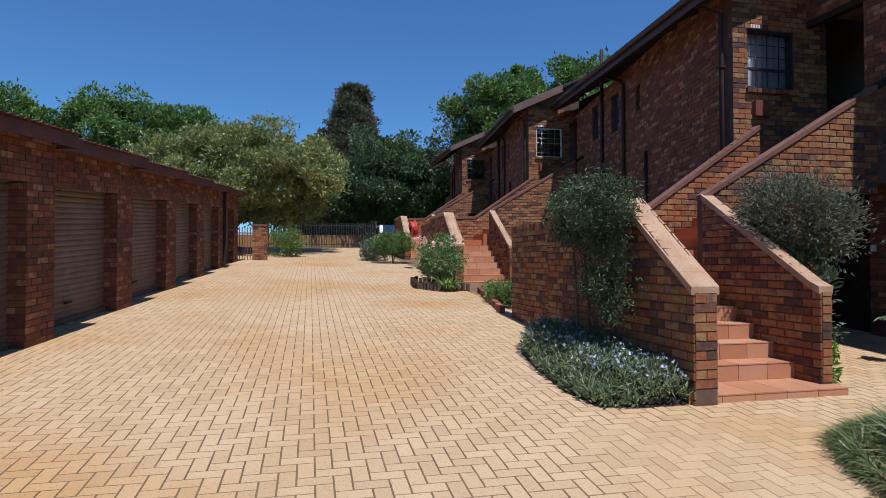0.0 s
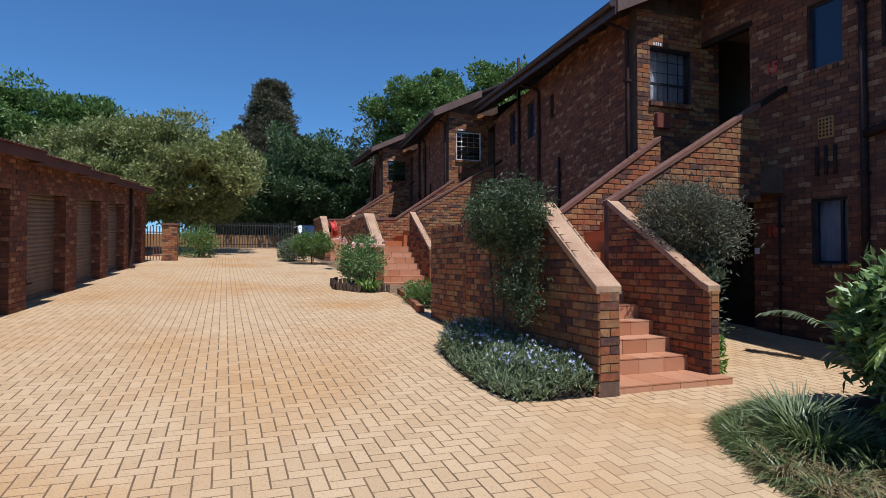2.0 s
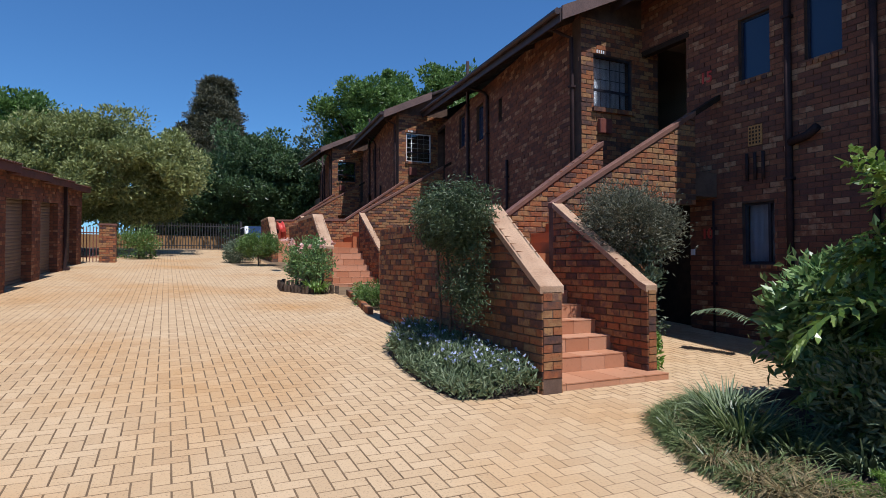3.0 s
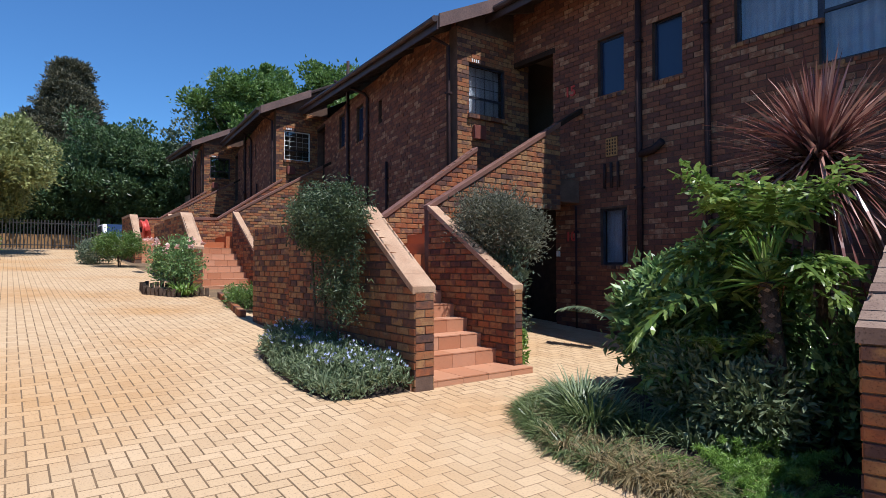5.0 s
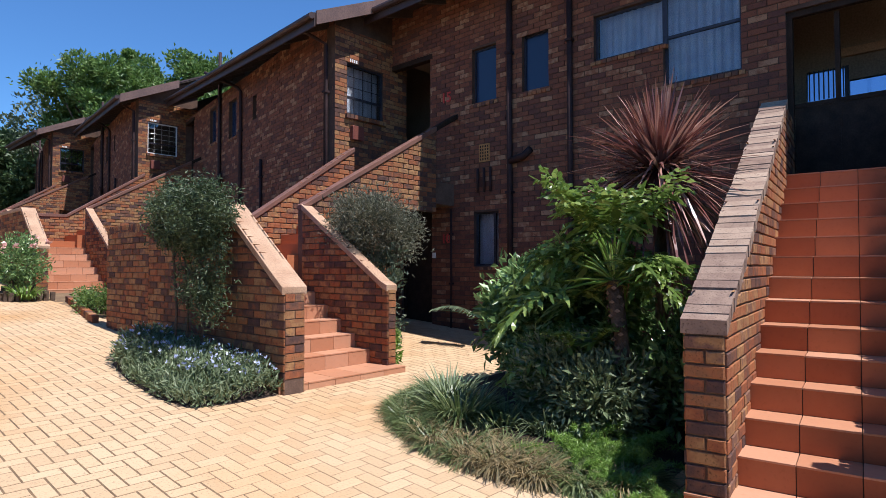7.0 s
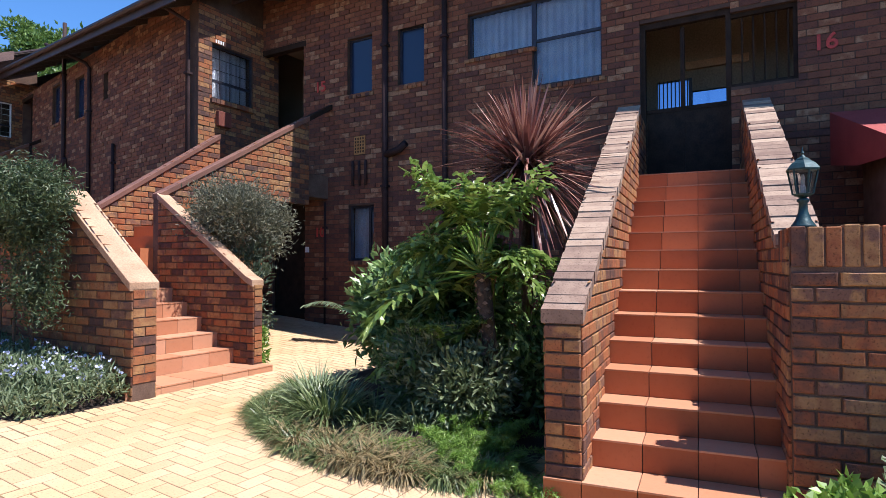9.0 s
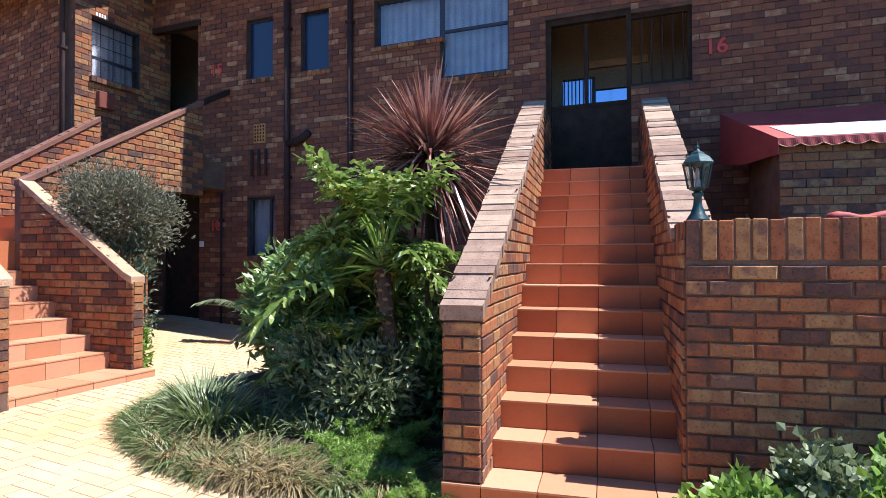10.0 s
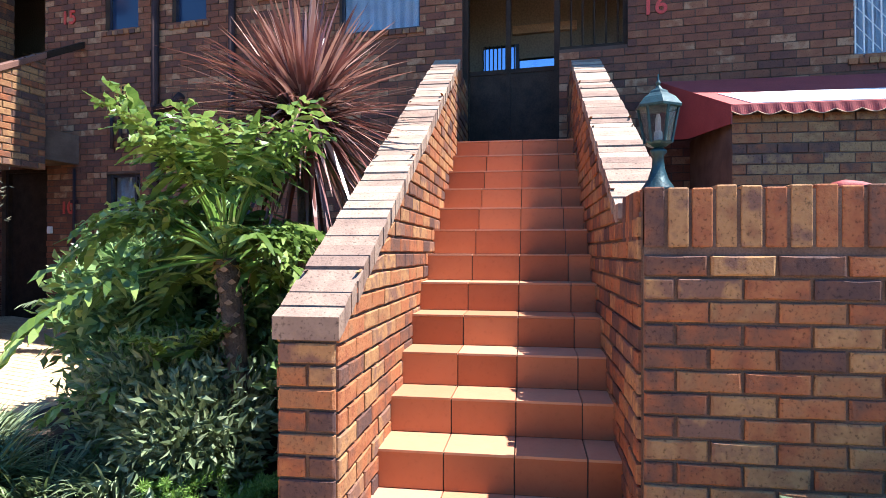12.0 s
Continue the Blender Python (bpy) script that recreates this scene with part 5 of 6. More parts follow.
def bed_soil(name, pts, label):
    """A flat mound of soil inside a curved edge."""
    c = [sum(p[i] for p in pts) / len(pts) for i in (0, 1)]
    me = Mesh()
    me.v = [(w, u, Z(u) - 0.01) for w, u in pts] + [(c[0] + (w - c[0]) * 0.85, c[1] + (u - c[1]) * 0.85, Z(u) + 0.05) for w, u in pts] + [(c[0], c[1], Z(c[1]) + 0.08)]
    n = len(pts)
    for i in range(n):
        j = (i + 1) % n
        me.f += [(i, j, n + j, n + i), (n + i, n + j, 2 * n)]
    return setting(name, me, M_SOIL, label)


def inside(pts, w, u):
    hit = False
    n = len(pts)
    for i in range(n):
        (x0, y0), (x1, y1) = pts[i], pts[(i + 1) % n]
        if (y0 > u) != (y1 > u) and w < x0 + (x1 - x0) * (u - y0) / (y1 - y0):
            hit = not hit
    return hit


# blue-flowered groundcover in front of the first stair
BED1 = [(-0.42, 4.0), (-0.9, 3.98), (-1.3, 4.1), (-1.38, 4.6), (-1.34, 5.4), (-1.2, 6.3), (-0.95, 6.7), (-0.42, 6.75)]
bed_soil("bed_1", BED1, "dark soil of the flower bed by the stair")
gc = thing("groundcover", "low grey-green groundcover with small pale blue flowers", "groundcover", MB)
lv = Leaves(71)
pts = []
while len(pts) < 9500:
    w, u = lv.r.uniform(-1.42, -0.4), lv.r.uniform(3.95, 6.8)
    if inside(BED1, w, u):
        edge = min(1.0, 3.0 * min(abs(w + 1.36), 0.33 + 0 * u, abs(u - 3.98) + 0.1))
        pts.append((w, u, Z(u) + (0.10 + 0.22 * edge) * lv.r.uniform(0.2, 1.0) + 0.05 * math.sin(7 * w) * math.sin(5 * u)))
lv.scatter(np.array(pts), 0.075, 0.28, up=0.9)
part("foliage", lv.data("foliage", M_LEAF_SAGE), M_LEAF_SAGE, gc)
lv = Leaves(72)
fp = np.array([p for p in pts if p[2] - Z(p[1]) > 0.2])
fp = fp[lv.r.choice(len(fp), 230, False)] + np.array([0, 0, 0.05])
for _ in range(3):
    lv.scatter(fp, 0.03, 0.9, up=0.6)
part("bloom", lv.data("bloom", M_FLOWER_BLUE), M_FLOWER_BLUE, gc, "pale blue flowers")["kind"] = "stuff"

# clipped creeper over the side wall of the first stair
tp = thing("trained_shrub", "dense clipped shrub trained on thin stems over the gate", "shrub", MB @ Matrix.Translation((-0.72, 5.45, Z(5.4))))
lv = Leaves(73)
p1 = clumps(lv.r, 170, (0.0, -0.08, 1.74), (0.32, 0.78, 0.36), 100, 0.085, 0.4)
p2 = clumps(lv.r, 48, (0.04, -0.3, 1.15), (0.24, 0.42, 0.45), 50, 0.075, 0.3)
p3 = clumps(lv.r, 26, (0.05, -0.45, 0.85), (0.2, 0.35, 0.35), 40, 0.07, 0.3)
lv.scatter(np.concatenate([p1, p2, p3]), 0.052, 0.3, up=0.0)
part("foliage", lv.data("foliage", M_LEAF_TRAINED), M_LEAF_TRAINED, tp)
for dx, dy in ((0, 0), (0.05, -0.25), (-0.04, 0.2)):
    part("stem", Mesh().tube([(dx, dy, -0.05), (dx + 0.03, dy + 0.02, 0.7), (dx, dy + 0.1, 1.6)], 0.014, 6), M_BARK, tp)

# round grey shrub in the angle of the stair
shrub("round_shrub", "round grey-green fine-leaved shrub beside the stair wall", (1.75, 5.15, Z(5)), (0, 0, 1.68), (0.62, 0.58, 0.5), M_LEAF_SHRUB, 74, 150, 140, 0.055, 0.115, aspect=0.28)
shrub("thin_creeper", "loose creeper hanging by the stair's brick end", (1.62, 4.85, Z(4.8)), (0.05, 0.0, 0.75), (0.22, 0.25, 0.75), M_LEAF_GREY, 75, 40, 30, 0.07, 0.08)
shrub("low_greenery", "bright green low plant at the foot of the stair wall", (1.45, 4.55, Z(4.5)), (0.0, 0.0, 0.2), (0.1, 0.2, 0.25), M_LEAF_LIGHT, 76, 16, 40, 0.07, 0.05, stems=2)

# rose bed, low hedge and bushes along the drive
BED3 = [(-0.1, 12.9), (-0.8, 12.9), (-1.25, 13.6), (-1.15, 14.6), (-0.1, 14.8)]
bed_soil("bed_3", BED3, "dark soil of the rose bed")
kb = thing("bed_edging", "half-round timber log edging of the rose bed", "edging", MB)
for (a, b), (c, d) in zip(BED3, BED3[1:]):
    n = max(2, int(math.hypot(c - a, d - b) / 0.11))
    for i in range(n):
        w, u = a + (c - a) * i / n, b + (d - b) * i / n
        part("log", Mesh().tube([(w, u, Z(u) - 0.05), (w, u, Z(u) + 0.18 + 0.03 * math.sin(i * 2.1))], 0.05, 7), M_BARK, kb)
rb, lv = shrub("rose_bush", "rose bush with pale pink blooms in a log-edged bed", (-0.6, 13.7, Z(13.7)), (0, 0, 0.68), (0.52, 0.6, 0.5), M_LEAF_GLOSS, 77, 90, 40, 0.08, 0.12)
fl = Leaves(78)
fp = np.array([(0.5 * math.sin(i * 2.4), 0.6 * math.cos(i * 1.7), 0.95 + 0.4 * (i % 4) / 4) for i in range(16)])
for _ in range(9):
    fl.scatter(fp + fl.r.normal(size=fp.shape) * 0.02, 0.08, 0.9, up=0.3)
part("bloom", fl.data("bloom", M_FLOWER_PINK), M_FLOWER_PINK, rb, "pale pink roses")["kind"] = "stuff"
ag = thing("strap_plant", "clump of light green strap leaves at the bed's corner", "plant", MB @ Matrix.Translation((-0.55, 12.98, Z(13))))
lv = Leaves(79)
n = 120
a = lv.r.uniform(0, 6.28, n)
lv.blades(np.stack([0.1 * np.cos(a), 0.1 * np.sin(a), 0 * a], 1), np.stack([0.5 * np.cos(a), 0.5 * np.sin(a), 0.9 + 0 * a], 1), 0.62, 0.03, 0.6)
part("foliage", lv.data("foliage", M_LEAF_LIGHT), M_LEAF_LIGHT, ag)
shrub("low_hedge", "low clipped green hedge in a kerbed bed", (0.0, 10.6, Z(10.6)), (0.05, 0.1, 0.24), (0.26, 1.0, 0.2), M_LEAF_MID, 80, 70, 50, 0.06, 0.08)
kb = thing("bed_kerb", "narrow brick kerb of the hedge bed", "edging", MB)
for i in range(14):
    part("kerb_brick", Mesh().sbox(-0.42 + 0.035 * i, -0.32 + 0.035 * i, 9.5 + 0.22 * i, 9.71 + 0.22 * i, -0.02, 0.12), M_BRICK1, kb)
shrub("round_bush", "round yellow-green clipped bush on thin stems", (-0.55, 22.6, Z(22.6)), (0, 0, 0.78), (0.72, 0.8, 0.36), M_LEAF_MID, 81, 110, 60, 0.08, 0.12)
shrub("grey_bush", "grey-green lavender-like bush beside the drive", (-1.1, 24.2, Z(24.2)), (0, 0, 0.45), (0.6, 0.8, 0.42), M_LEAF_GREY, 82, 80, 60, 0.08, 0.12)
shrub("gate_shrub", "green shrub beside the gate pillar", (-4.8, 27.0, Z(27)), (0, 0, 0.6), (0.8, 1.0, 0.6), M_LEAF_MID, 83, 60, 50, 0.1, 0.14)

# ---- the large planted bed beside the tiled stair ----
BED2 = [(0.15, 0.45), (-0.2, 0.8), (-0.42, 1.35), (-0.42, 1.9), (-0.3, 2.5), (0.0, 3.0), (0.6, 3.2), (1.3, 3.25), (2.2, 3.3), (2.9, 3.4), (4.4, 3.6), (4.4, 0.6)]
bed_soil("bed_2", BED2, "dark soil of the large planted bed")
edge = [(0.05, 0.62), (-0.1, 0.85), (-0.27, 1.25), (-0.3, 1.7), (-0.25, 2.15), (-0.08, 2.6), (0.2, 2.95), (0.6, 3.1), (0.95, 3.2)]
rng = random.Random(17)
k = 0
for i in range(len(edge) - 1):
    for s in range(3):
        f = s / 3
        w, u = edge[i][0] + (edge[i + 1][0] - edge[i][0]) * f, edge[i][1] + (edge[i + 1][1] - edge[i][1]) * f
        for row in range(2):
            w2 = w + row * 0.26 + rng.uniform(-0.04, 0.04)
            u2 = u + rng.uniform(-0.05, 0.05)
            dry = rng.random() < (0.55 if 1.0 < u < 1.9 else 0.12)
            mt = M_GRASS_DRY if dry else M_GRASS_DARK
            gx = thing("mondo_grass", "tuft of fine dry brown-green border grass" if dry else "tuft of fine dark green border grass", "grass", MB @ Matrix.Translation((w2, u2, Z(u2))), group="border grass round the large bed")
            lv = Leaves(500 + k)
            n = 340
            a = lv.r.uniform(0, 6.28, n)
            rr = 0.09 * np.sqrt(lv.r.uniform(0, 1, n))
            el = lv.r.uniform(0.5, 1.8, n)
            lv.blades(np.stack([rr * np.cos(a), rr * np.sin(a), 0 * a], 1), np.stack([np.cos(a), np.sin(a), el], 1), 0.35 if dry else 0.31, 0.0075, 0.75, 3)
            part("foliage", lv.data("foliage", mt), mt, gx)
            k += 1


def tuft(name, label, w, u, n, ln, wd, mat, seed, bend=0.55, spread=0.12, el=(0.6, 2.4), z=0.0, group=""):
    ob = thing(name, label, "plant", MB @ Matrix.Translation((w, u, Z(u) + z)), group=group)
    lv = Leaves(seed)
    a = lv.r.uniform(0, 6.28, n)
    rr = spread * np.sqrt(lv.r.uniform(0, 1, n))
    lv.blades(np.stack([rr * np.cos(a), rr * np.sin(a), 0 * a], 1), np.stack([np.cos(a), np.sin(a), lv.r.uniform(*el, n)], 1), ln, wd, bend, 5)
    part("foliage", lv.data("foliage", mat), mat, ob)
    return ob


tuft("lily_turf", "fountain of grassy green and cream-edged leaves", 0.3, 2.3, 520, 0.62, 0.016, M_GRASS_DARK, 90, spread=0.16)
tuft("lily_turf", "fountain of grassy green and cream-edged leaves", 0.62, 2.72, 420, 0.6, 0.016, M_LEAF_SAGE, 91, spread=0.16)
tuft("lily_turf", "fountain of grassy green leaves", 0.45, 1.95, 240, 0.5, 0.014, M_GRASS_DARK, 92, spread=0.16)
tuft("lily_turf", "fountain of grassy pale green leaves", 0.62, 1.6, 320, 0.5, 0.015, M_LEAF_SAGE, 99, spread=0.16)
# glossy broad-leaved shrubs
shrub("glossy_shrub", "glossy dark green broad-leaved shrub in the bed", (1.75, 2.45, Z(2.5)), (0, 0, 0.85), (0.45, 0.5, 0.5), M_LEAF_GLOSS, 93, 120, 34, 0.12, 0.13, aspect=0.55)
shrub("glossy_shrub", "low glossy dark green shrub in the bed", (1.0, 1.65, Z(1.7)), (0, 0, 0.42), (0.4, 0.4, 0.34), M_LEAF_SAGE, 94, 130, 40, 0.075, 0.1, aspect=0.4)
shrub("glossy_shrub", "glossy dark green shrub against the stair wall", (1.7, 0.8, Z(0.8)), (0, 0, 0.55), (0.65, 0.4, 0.5), M_LEAF_GLOSS, 95, 90, 30, 0.1, 0.13, aspect=0.45)
shrub("glossy_shrub", "dark green shrub behind the philodendron", (2.4, 2.1, Z(2.2)), (0, 0, 0.9), (0.55, 0.6, 0.65), M_LEAF_GLOSS, 96, 120, 34, 0.12, 0.15, aspect=0.55)


shrub("low_shrub", "low small-leaved green shrub at the front of the bed", (1.15, 1.85, Z(1.85)), (0, 0, 0.4), (0.32, 0.38, 0.34), M_LEAF_GLOSS, 97, 110, 44, 0.07, 0.1, aspect=0.42)
shrub("low_shrub", "low small-leaved green shrub under the philodendron", (0.85, 1.25, Z(1.25)), (0, 0, 0.36), (0.3, 0.35, 0.32), M_LEAF_SAGE, 98, 90, 44, 0.075, 0.09, aspect=0.4)
LOBE = (0.6, 0.75, 1.1, 0.7, 1.15, 0.7, 0.08)


def lobed_leaf(lv, root, direction, size, droop):
    """One deeply cut philodendron leaf: a broad middle with blunt, ruffled finger lobes on both sides."""
    r = lv.r
    d = np.asarray(direction, float)
    d /= np.linalg.norm(d)
    side = np.cross(d, [0, 0, 1.0])
    side /= np.linalg.norm(side) + 1e-9
    nrm = np.cross(side, d)
    fold = r.uniform(0.05, 0.4)
    lv.blades(np.array([root]), np.array([d]), size, size * 0.15, droop, 6, (0.5, 0.9, 1.0, 0.85, 0.7, 0.5, 0.1))
    for i in range(12):
        t = -0.06 + 1.0 * i / 11
        q = max(t, 0.0)
        p = np.asarray(root) + d * size * q * 0.95 + np.array([0, 0, -1.0]) * size * droop * q * q
        f = d + np.array([0, 0, -1.0]) * 2 * droop * q
        ln = size * (0.54 - 0.3 * q + 0.1 * math.sin(math.pi * q))
        for sgn in (-1, 1):
            dr = f * (-0.2 + 1.3 * q) + sgn * side + nrm * fold + 0.18 * r.normal(size=3)
            lv.blades(np.array([p]), dr[None, :], ln * r.uniform(0.85, 1.12), size * 0.062, 0.32, 6, LOBE, 0.5)


def philodendron(m, trunk, n, size, reach, seed, label):
    ob = thing("tree_philodendron", label, "plant", m)
    part("trunk", Mesh().tube([(0.05, -0.06, -0.05), (0.05, -0.05, trunk * 0.5), (0, 0.0, trunk)], 0.06, 10, 0.065), M_BARK, ob, "scarred brown trunk", smooth=True)
    scar = Mesh()
    for i in range(int(trunk * 62)):
        a, z = 2.4 * i, 0.1 + (trunk - 0.12) * i / (trunk * 62)
        x, y = 0.05 - 0.05 * z / trunk + 0.066 * math.cos(a), -0.055 + 0.055 * z / trunk + 0.066 * math.sin(a)
        t = Vector((-math.sin(a), math.cos(a), 0)) * 0.026
        o = Vector((math.cos(a), math.sin(a), 0)) * 0.006
        c = Vector((x, y, z))
        scar.poly_prism([c - t, c - Vector((0, 0, 0.014)), c + t, c + Vector((0, 0, 0.02))], o)
    part("leaf_scar", scar, M_SCAR, ob, "pale diamond leaf scars up the trunk")["kind"] = "stuff"
    lv = Leaves(seed)
    st = Mesh()
    p0 = np.array([0, 0.0, trunk])
    for i in range(n):
        f = (i + 0.5) / n
        a = 2.4 * i + lv.r.uniform(-0.25, 0.25)
        up = 1.32 - 0.45 * f if f < 0.4 else (0.85 - 0.9 * (f - 0.4) if f < 0.78 else 0.25 - 2.2 * (f - 0.78))
        sag = lv.r.uniform(0.12, 0.35) if f < 0.4 else lv.r.uniform(0.4, 0.8)
        if math.cos(a - 3.5) > 0.6 and up < 0.8:
            continue
        L = reach * lv.r.uniform(0.75, 1.15) * (1.1 if f < 0.4 else 0.85)
        wall = math.sin(a) < -0.55 and up < 1.0
        if wall:
            L *= 0.5
        d = np.array([math.cos(a) * math.cos(up), math.sin(a) * math.cos(up), math.sin(up)])
        out = np.array([math.cos(a), math.sin(a), 0])
        p1 = p0 + d * L * 0.6
        p2 = p0 + d * L + out * 0.08 * L - np.array([0, 0, 0.06 * L])
        st.tube([p0, p1, p2], 0.014, 5, 0.007)
        lobed_leaf(lv, p2, out * 0.45 + d * 0.9, size * lv.r.uniform(0.75, 1.15) * (0.8 if wall else 1.0), sag)
    part("petiole", st, M_LEAF_LIGHT, ob)
    part("foliage", lv.data("foliage", M_LEAF_PHILO), M_LEAF_PHILO, ob, "large deeply lobed bright green leaves")
    lv = Leaves(seed + 1)
    k = 9
    a = lv.r.uniform(0, 6.28, k)
    lv.blades(np.zeros((k, 3)) + np.array([0, 0.0, trunk - 0.02]), np.stack([0.16 * np.cos(a), 0.16 * np.sin(a), 0 * a + 1], 1), 0.42 * reach / 0.75, 0.065, 0.05, 6, (0.7, 0.9, 1, 0.95, 0.75, 0.5, 0.05))
    part("spear", lv.data("spear", M_SHEATH), M_SHEATH, ob, "pale upright leaf sheaths")
    lv = Leaves(seed + 2)
    k = 16
    a = lv.r.uniform(0, 6.28, k)
    lv.blades(np.zeros((k, 3)) + np.array([0, 0.0, trunk - 0.03]), np.stack([np.cos(a), np.sin(a), lv.r.uniform(-0.2, 0.9, k)], 1), 0.17, 0.05, 0.35)
    part("leaf_sheath", lv.data("leaf_sheath", M_SPEAR), M_SPEAR, ob, "yellow-orange old sheaths round the crown")
    return ob


M_SHEATH = leaf_mat("sheath_pale", (0.32, 0.33, 0.12), (0.4, 0.4, 0.18), (0.5, 0.47, 0.24), 0.5, 0.3)
M_SCAR = surface("leaf_scar", (0.2, 0.13, 0.085), (0.34, 0.24, 0.17), 0.9, 20, 90)
philodendron(MB @ Matrix.Translation((0.95, 1.16, Z(1.16))), 1.34, 46, 0.6, 0.5, 100, "tree philodendron with lobed bright green leaves on a bare trunk")
philodendron(MB @ Matrix.Translation((1.0, 1.5, Z(1.5))), 0.42, 20, 0.46, 0.3, 104, "smaller philodendron with lobed leaves under the tall one")

# red cordyline
cd = thing("red_cordyline", "cordyline with a burst of bronze-red strap leaves", "plant", MB @ Matrix.Translation((1.74, 1.09, Z(1.1))))
part("trunk", Mesh().tube([(0, 0, -0.05), (0.03, 0, 1.2), (0, 0, 2.42)], 0.06, 9, 0.05), M_BARK, cd, smooth=True)
lv = Leaves(110)
n = 620
a = lv.r.uniform(0, 6.28, n)
el = np.tan(lv.r.uniform(-0.75, 1.5, n))
rts = np.stack([0.03 * np.cos(a), 0.03 * np.sin(a), 2.26 + 0.22 * lv.r.uniform(size=n)], 1)
lv.blades(rts, np.stack([np.cos(a), np.sin(a), el], 1), 0.88, 0.032, 0.16, 6)
n = 70
a = lv.r.uniform(0, 6.28, n)
rts = np.stack([0.04 * np.cos(a), 0.04 * np.sin(a), 2.1 + 0.22 * lv.r.uniform(size=n)], 1)
lv.blades(rts, np.stack([np.cos(a), np.sin(a), 0.1 - 0.9 * lv.r.uniform(size=n)], 1), 0.75, 0.035, 0.75, 6)
part("leaves", lv.data("leaves", M_LEAF_RED), M_LEAF_RED, cd)

# asparagus fern at the stair's foot
for i, (w, u, s) in enumerate(((0.02, 0.62, 0.4), (0.32, 1.15, 0.6), (0.5, 0.75, 0.55), (0.62, 1.35, 0.5), (-0.02, 0.42, 0.35), (0.35, 0.85, 0.55), (0.75, 0.95, 0.5), (0.2, 0.9, 0.5))):
    fx = thing("foxtail_fern", "feathery bright green foxtail fern", "fern", MB @ Matrix.Translation((w, u, Z(u))), group="foxtail ferns by the stair")
    lv = Leaves(120 + i)
    for j in range(11):
        a = lv.r.uniform(0, 6.28)
        d = np.array([math.cos(a), math.sin(a), lv.r.uniform(0.3, 1.4)])
        d /= np.linalg.norm(d)
        t = lv.r.uniform(0, 1, 420)[:, None]
        c = d * t * s + np.array([0, 0, -0.35 * s]) * t * t + lv.r.normal(size=(420, 3)) * 0.026 * (1.1 - t)
        lv.scatter(c, 0.034, 0.16, up=0.2)
    part("fronds", lv.data("fronds", M_LEAF_LIGHT), M_LEAF_LIGHT, fx)
# fern frond reaching over the path
fr = thing("fern_frond", "pale arching fern frond over the path", "fern", MB @ Matrix.Translation((3.3, 4.55, Z(4.5) + 0.52)))
lv = Leaves(130)
t = np.repeat(np.linspace(0, 1, 26), 2)
sg = np.tile([-1.0, 1.0], 26)
rts = np.stack([-0.3 * t, 0.6 * t, 0.12 * np.sin(t * 2.6)], 1)
lv.blades(rts, np.stack([0.85 * sg - 0.1, 0.55 * sg + 0.3, 0 * t - 0.1], 1), 0.2, 0.034, 0.2, 3)
part("frond", lv.data("frond", M_LEAF_GREY), M_LEAF_GREY, fr)
part("stem", Mesh().tube([(0.3, -0.3, -0.3), (0, 0, 0), (-0.3, 0.6, 0.06)], 0.006, 5), M_LEAF_GREY, fr)

# pale rosette plants in front of the planter wall
for i, (x, y, h, rr) in enumerate(((-0.45, -1.32, 0.28, 0.22), (-0.25, -1.66, 0.36, 0.2), (-0.35, -1.98, 0.36, 0.26), (-0.6, -1.72, 0.22, 0.22), (-0.3, -2.5, 0.4, 0.34), (-0.3, -3.2, 0.42, 0.4))):
    shrub("geranium", "pale green geranium-like plant with ruffled leaves", (x, y, -0.06), (0, 0, h), (rr, rr, h * 0.75), M_LEAF_LIGHT if i % 2 == 0 else M_LEAF_SAGE, 140 + i, 60, 40, 0.05, 0.06, m=STAIR, aspect=0.95, up=0.5, category="plant")
setting("bed_4", Mesh().box(-0.75, 0.15, -6.0, -1.2, -0.2, -0.03), M_SOIL, m=STAIR)

gs = thing("metal_stake", "thin dark metal stake at the path's edge", "stake", MB @ Matrix.Translation((2.55, 5.62, Z(5.6))))
part("rod", Mesh().tube([(0, 0, -0.1), (0, 0, 0.95)], 0.012, 6), M_FENCE, gs)

ll = Leaves(150)
pts = []
for i in range(260):
    k = ll.r.randint(0, len(edge) - 1)
    f = ll.r.uniform()
    w, u = edge[k][0] + (edge[k + 1][0] - edge[k][0]) * f, edge[k][1] + (edge[k + 1][1] - edge[k][1]) * f
    w, u = w - abs(ll.r.normal()) * 0.07 - 0.1, u + ll.r.normal() * 0.05
    pts.append((w, u, Z(u) + 0.004))
ll.scatter(np.array(pts), 0.03, 0.5, up=0.0, curl=0.1)
lt = new("leaf_litter", ll.data("leaf_litter", M_GRASS_DRY))
lt.matrix_world = MB
tagged(lt, "dry fallen leaves along the paving by the bed", "leaves", kind="stuff")

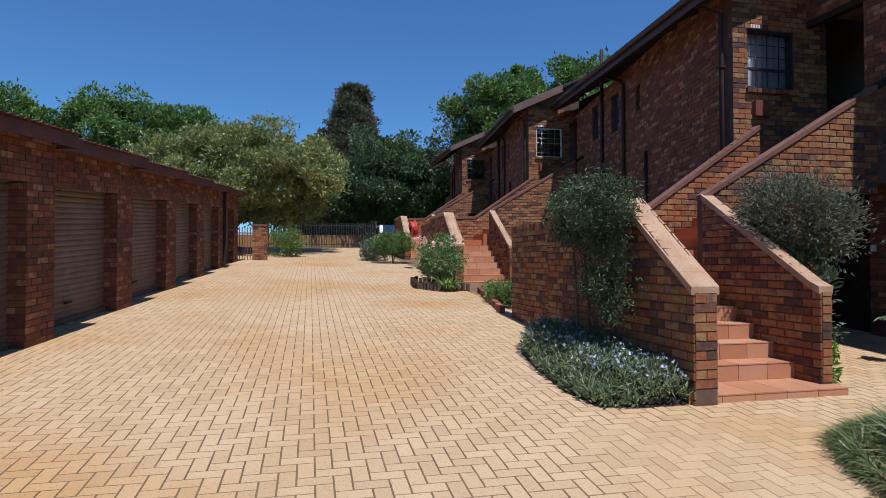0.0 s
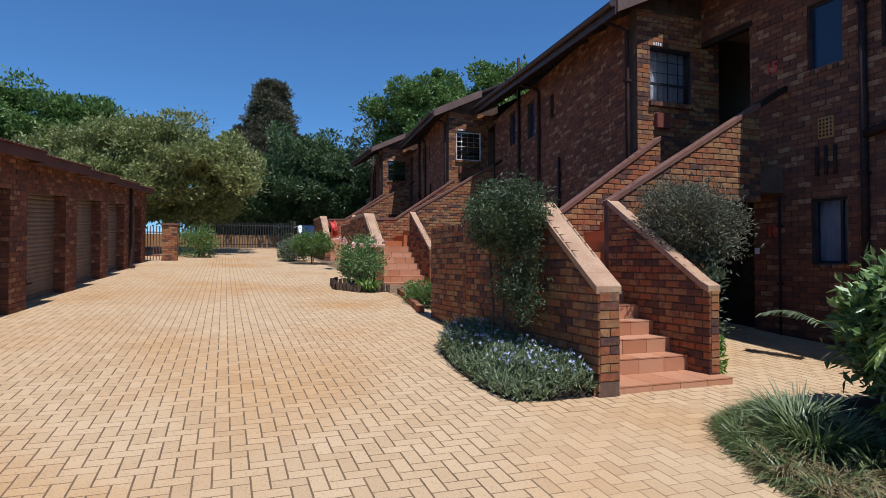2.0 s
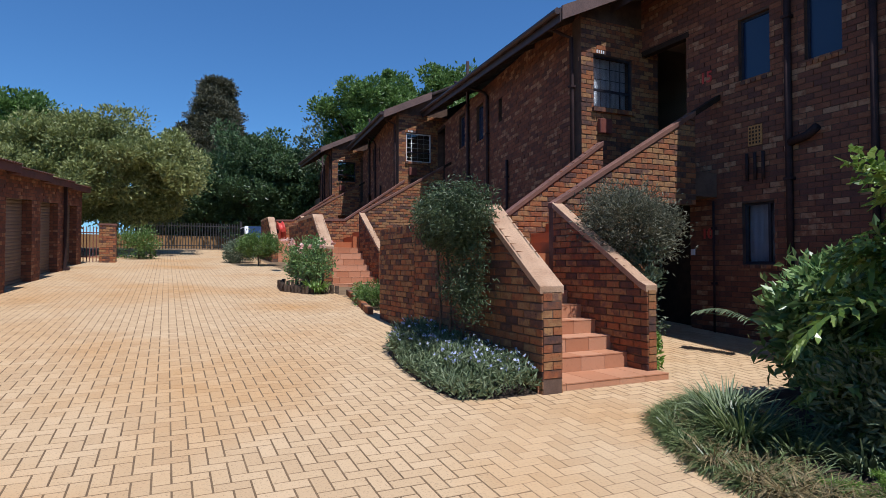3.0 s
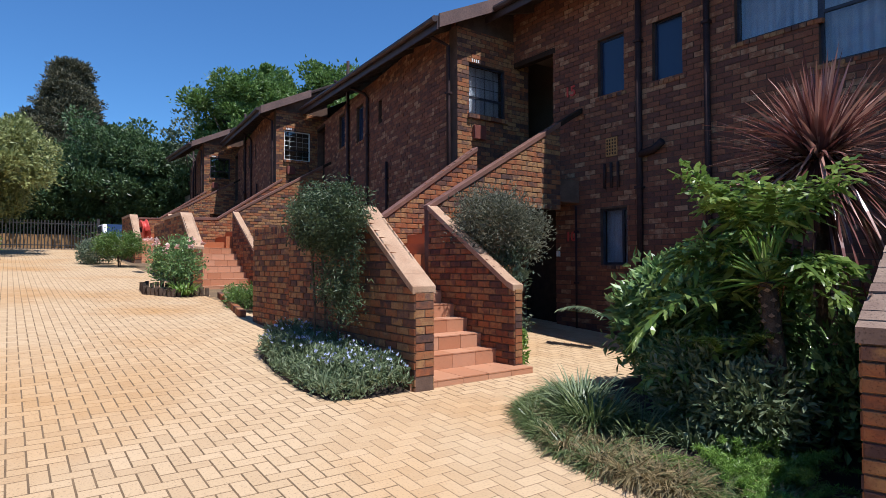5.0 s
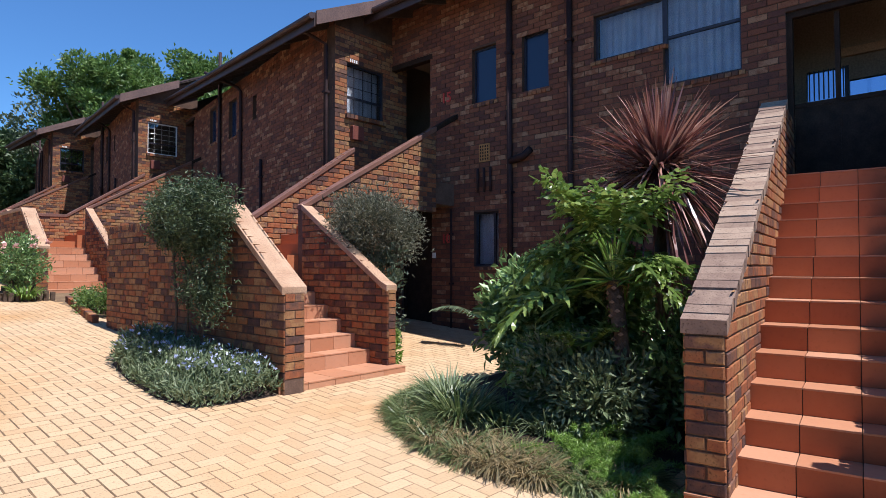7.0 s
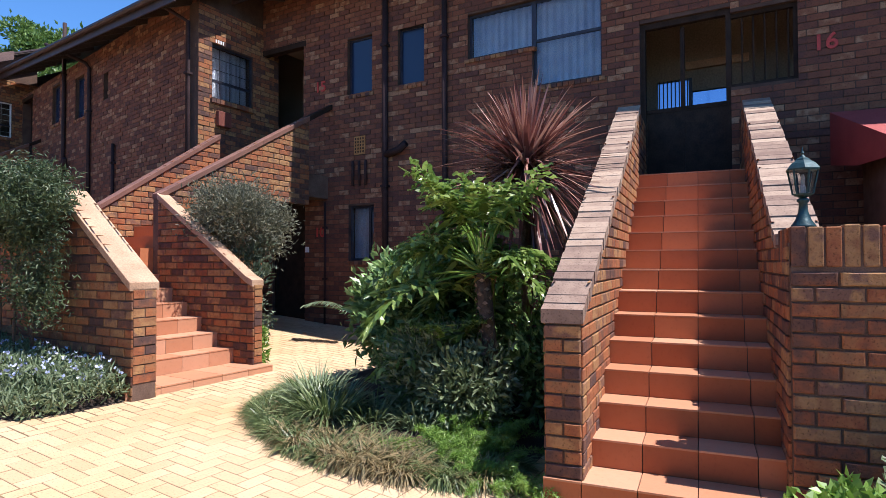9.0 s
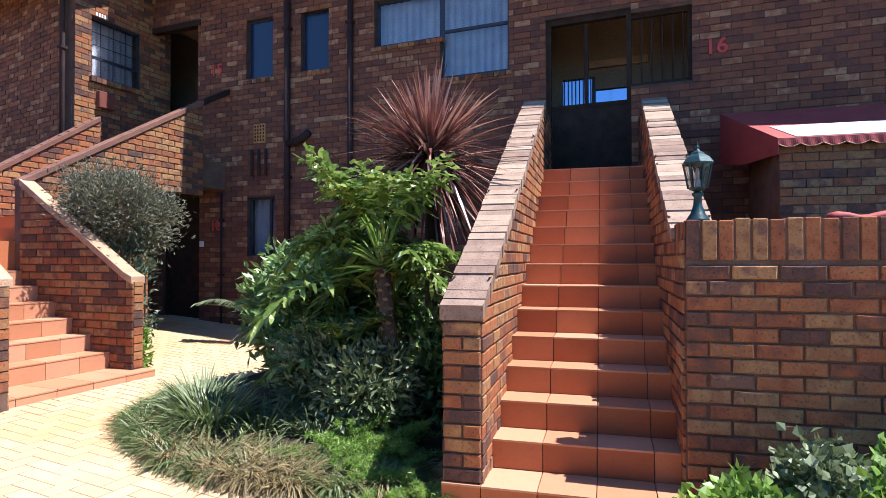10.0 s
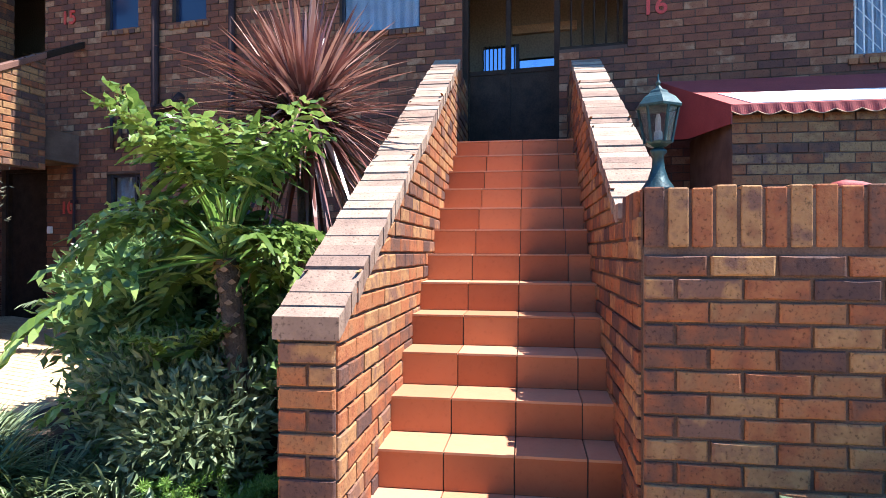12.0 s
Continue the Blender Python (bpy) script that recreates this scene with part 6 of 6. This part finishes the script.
# ---- pavers ----
near_mesh = {}
def paver_mesh(dx, dy):
    me = Mesh()
    b = 0.004
    me.v = [(0, 0, -0.02), (dx, 0, -0.02), (dx, dy, -0.02), (0, dy, -0.02), (0, 0, -0.003), (dx, 0, -0.003), (dx, dy, -0.003), (0, dy, -0.003),
            (b, b, 0.0), (dx - b, b, 0.0), (dx - b, dy - b, 0.0), (b, dy - b, 0.0)]
    me.f = [(0, 1, 5, 4), (1, 2, 6, 5), (2, 3, 7, 6), (3, 0, 4, 7), (4, 5, 9, 8), (5, 6, 10, 9), (6, 7, 11, 10), (7, 4, 8, 11), (8, 9, 10, 11)]
    return me.data("paver", M_PAVE1)


rng = random.Random(3)
near_pavers.sort(key=lambda c: (c[0] + 1.0) ** 2 + (c[1] - 1.8) ** 2)
for w, u, dx, dy in near_pavers[:300]:
    key = (round(dx, 3), round(dy, 3))
    if key not in near_mesh:
        near_mesh[key] = paver_mesh(dx, dy)
    o = new("paver", near_mesh[key])
    o.parent = pavement
    o.matrix_local = Matrix.Translation((w, u, SLOPE * u + rng.uniform(-0.0005, 0.001))) @ pose(0, 0, 0, math.degrees(math.atan(SLOPE)))
pm = Mesh()
for w, u, dx, dy in near_pavers[300:] + far_pavers:
    worn = -3.3 < w < -2.3 and 8.0 < u < 9.3 and rng.random() < 0.55
    z = SLOPE * u + rng.uniform(-0.0006, 0.001) - (0.0012 if worn else 0.0)
    z2 = z + SLOPE * dy
    k = len(pm.v)
    b = 0.004
    pm.v += [(w, u, z - 0.02), (w + dx, u, z - 0.02), (w + dx, u + dy, z2 - 0.02), (w, u + dy, z2 - 0.02),
             (w + b, u + b, z), (w + dx - b, u + b, z), (w + dx - b, u + dy - b, z2), (w + b, u + dy - b, z2)]
    pm.f += [(k, k + 1, k + 5, k + 4), (k + 1, k + 2, k + 6, k + 5), (k + 2, k + 3, k + 7, k + 6), (k + 3, k, k + 4, k + 7), (k + 4, k + 5, k + 6, k + 7)]
stuff(part("paving", pm, M_PAVE, pavement))
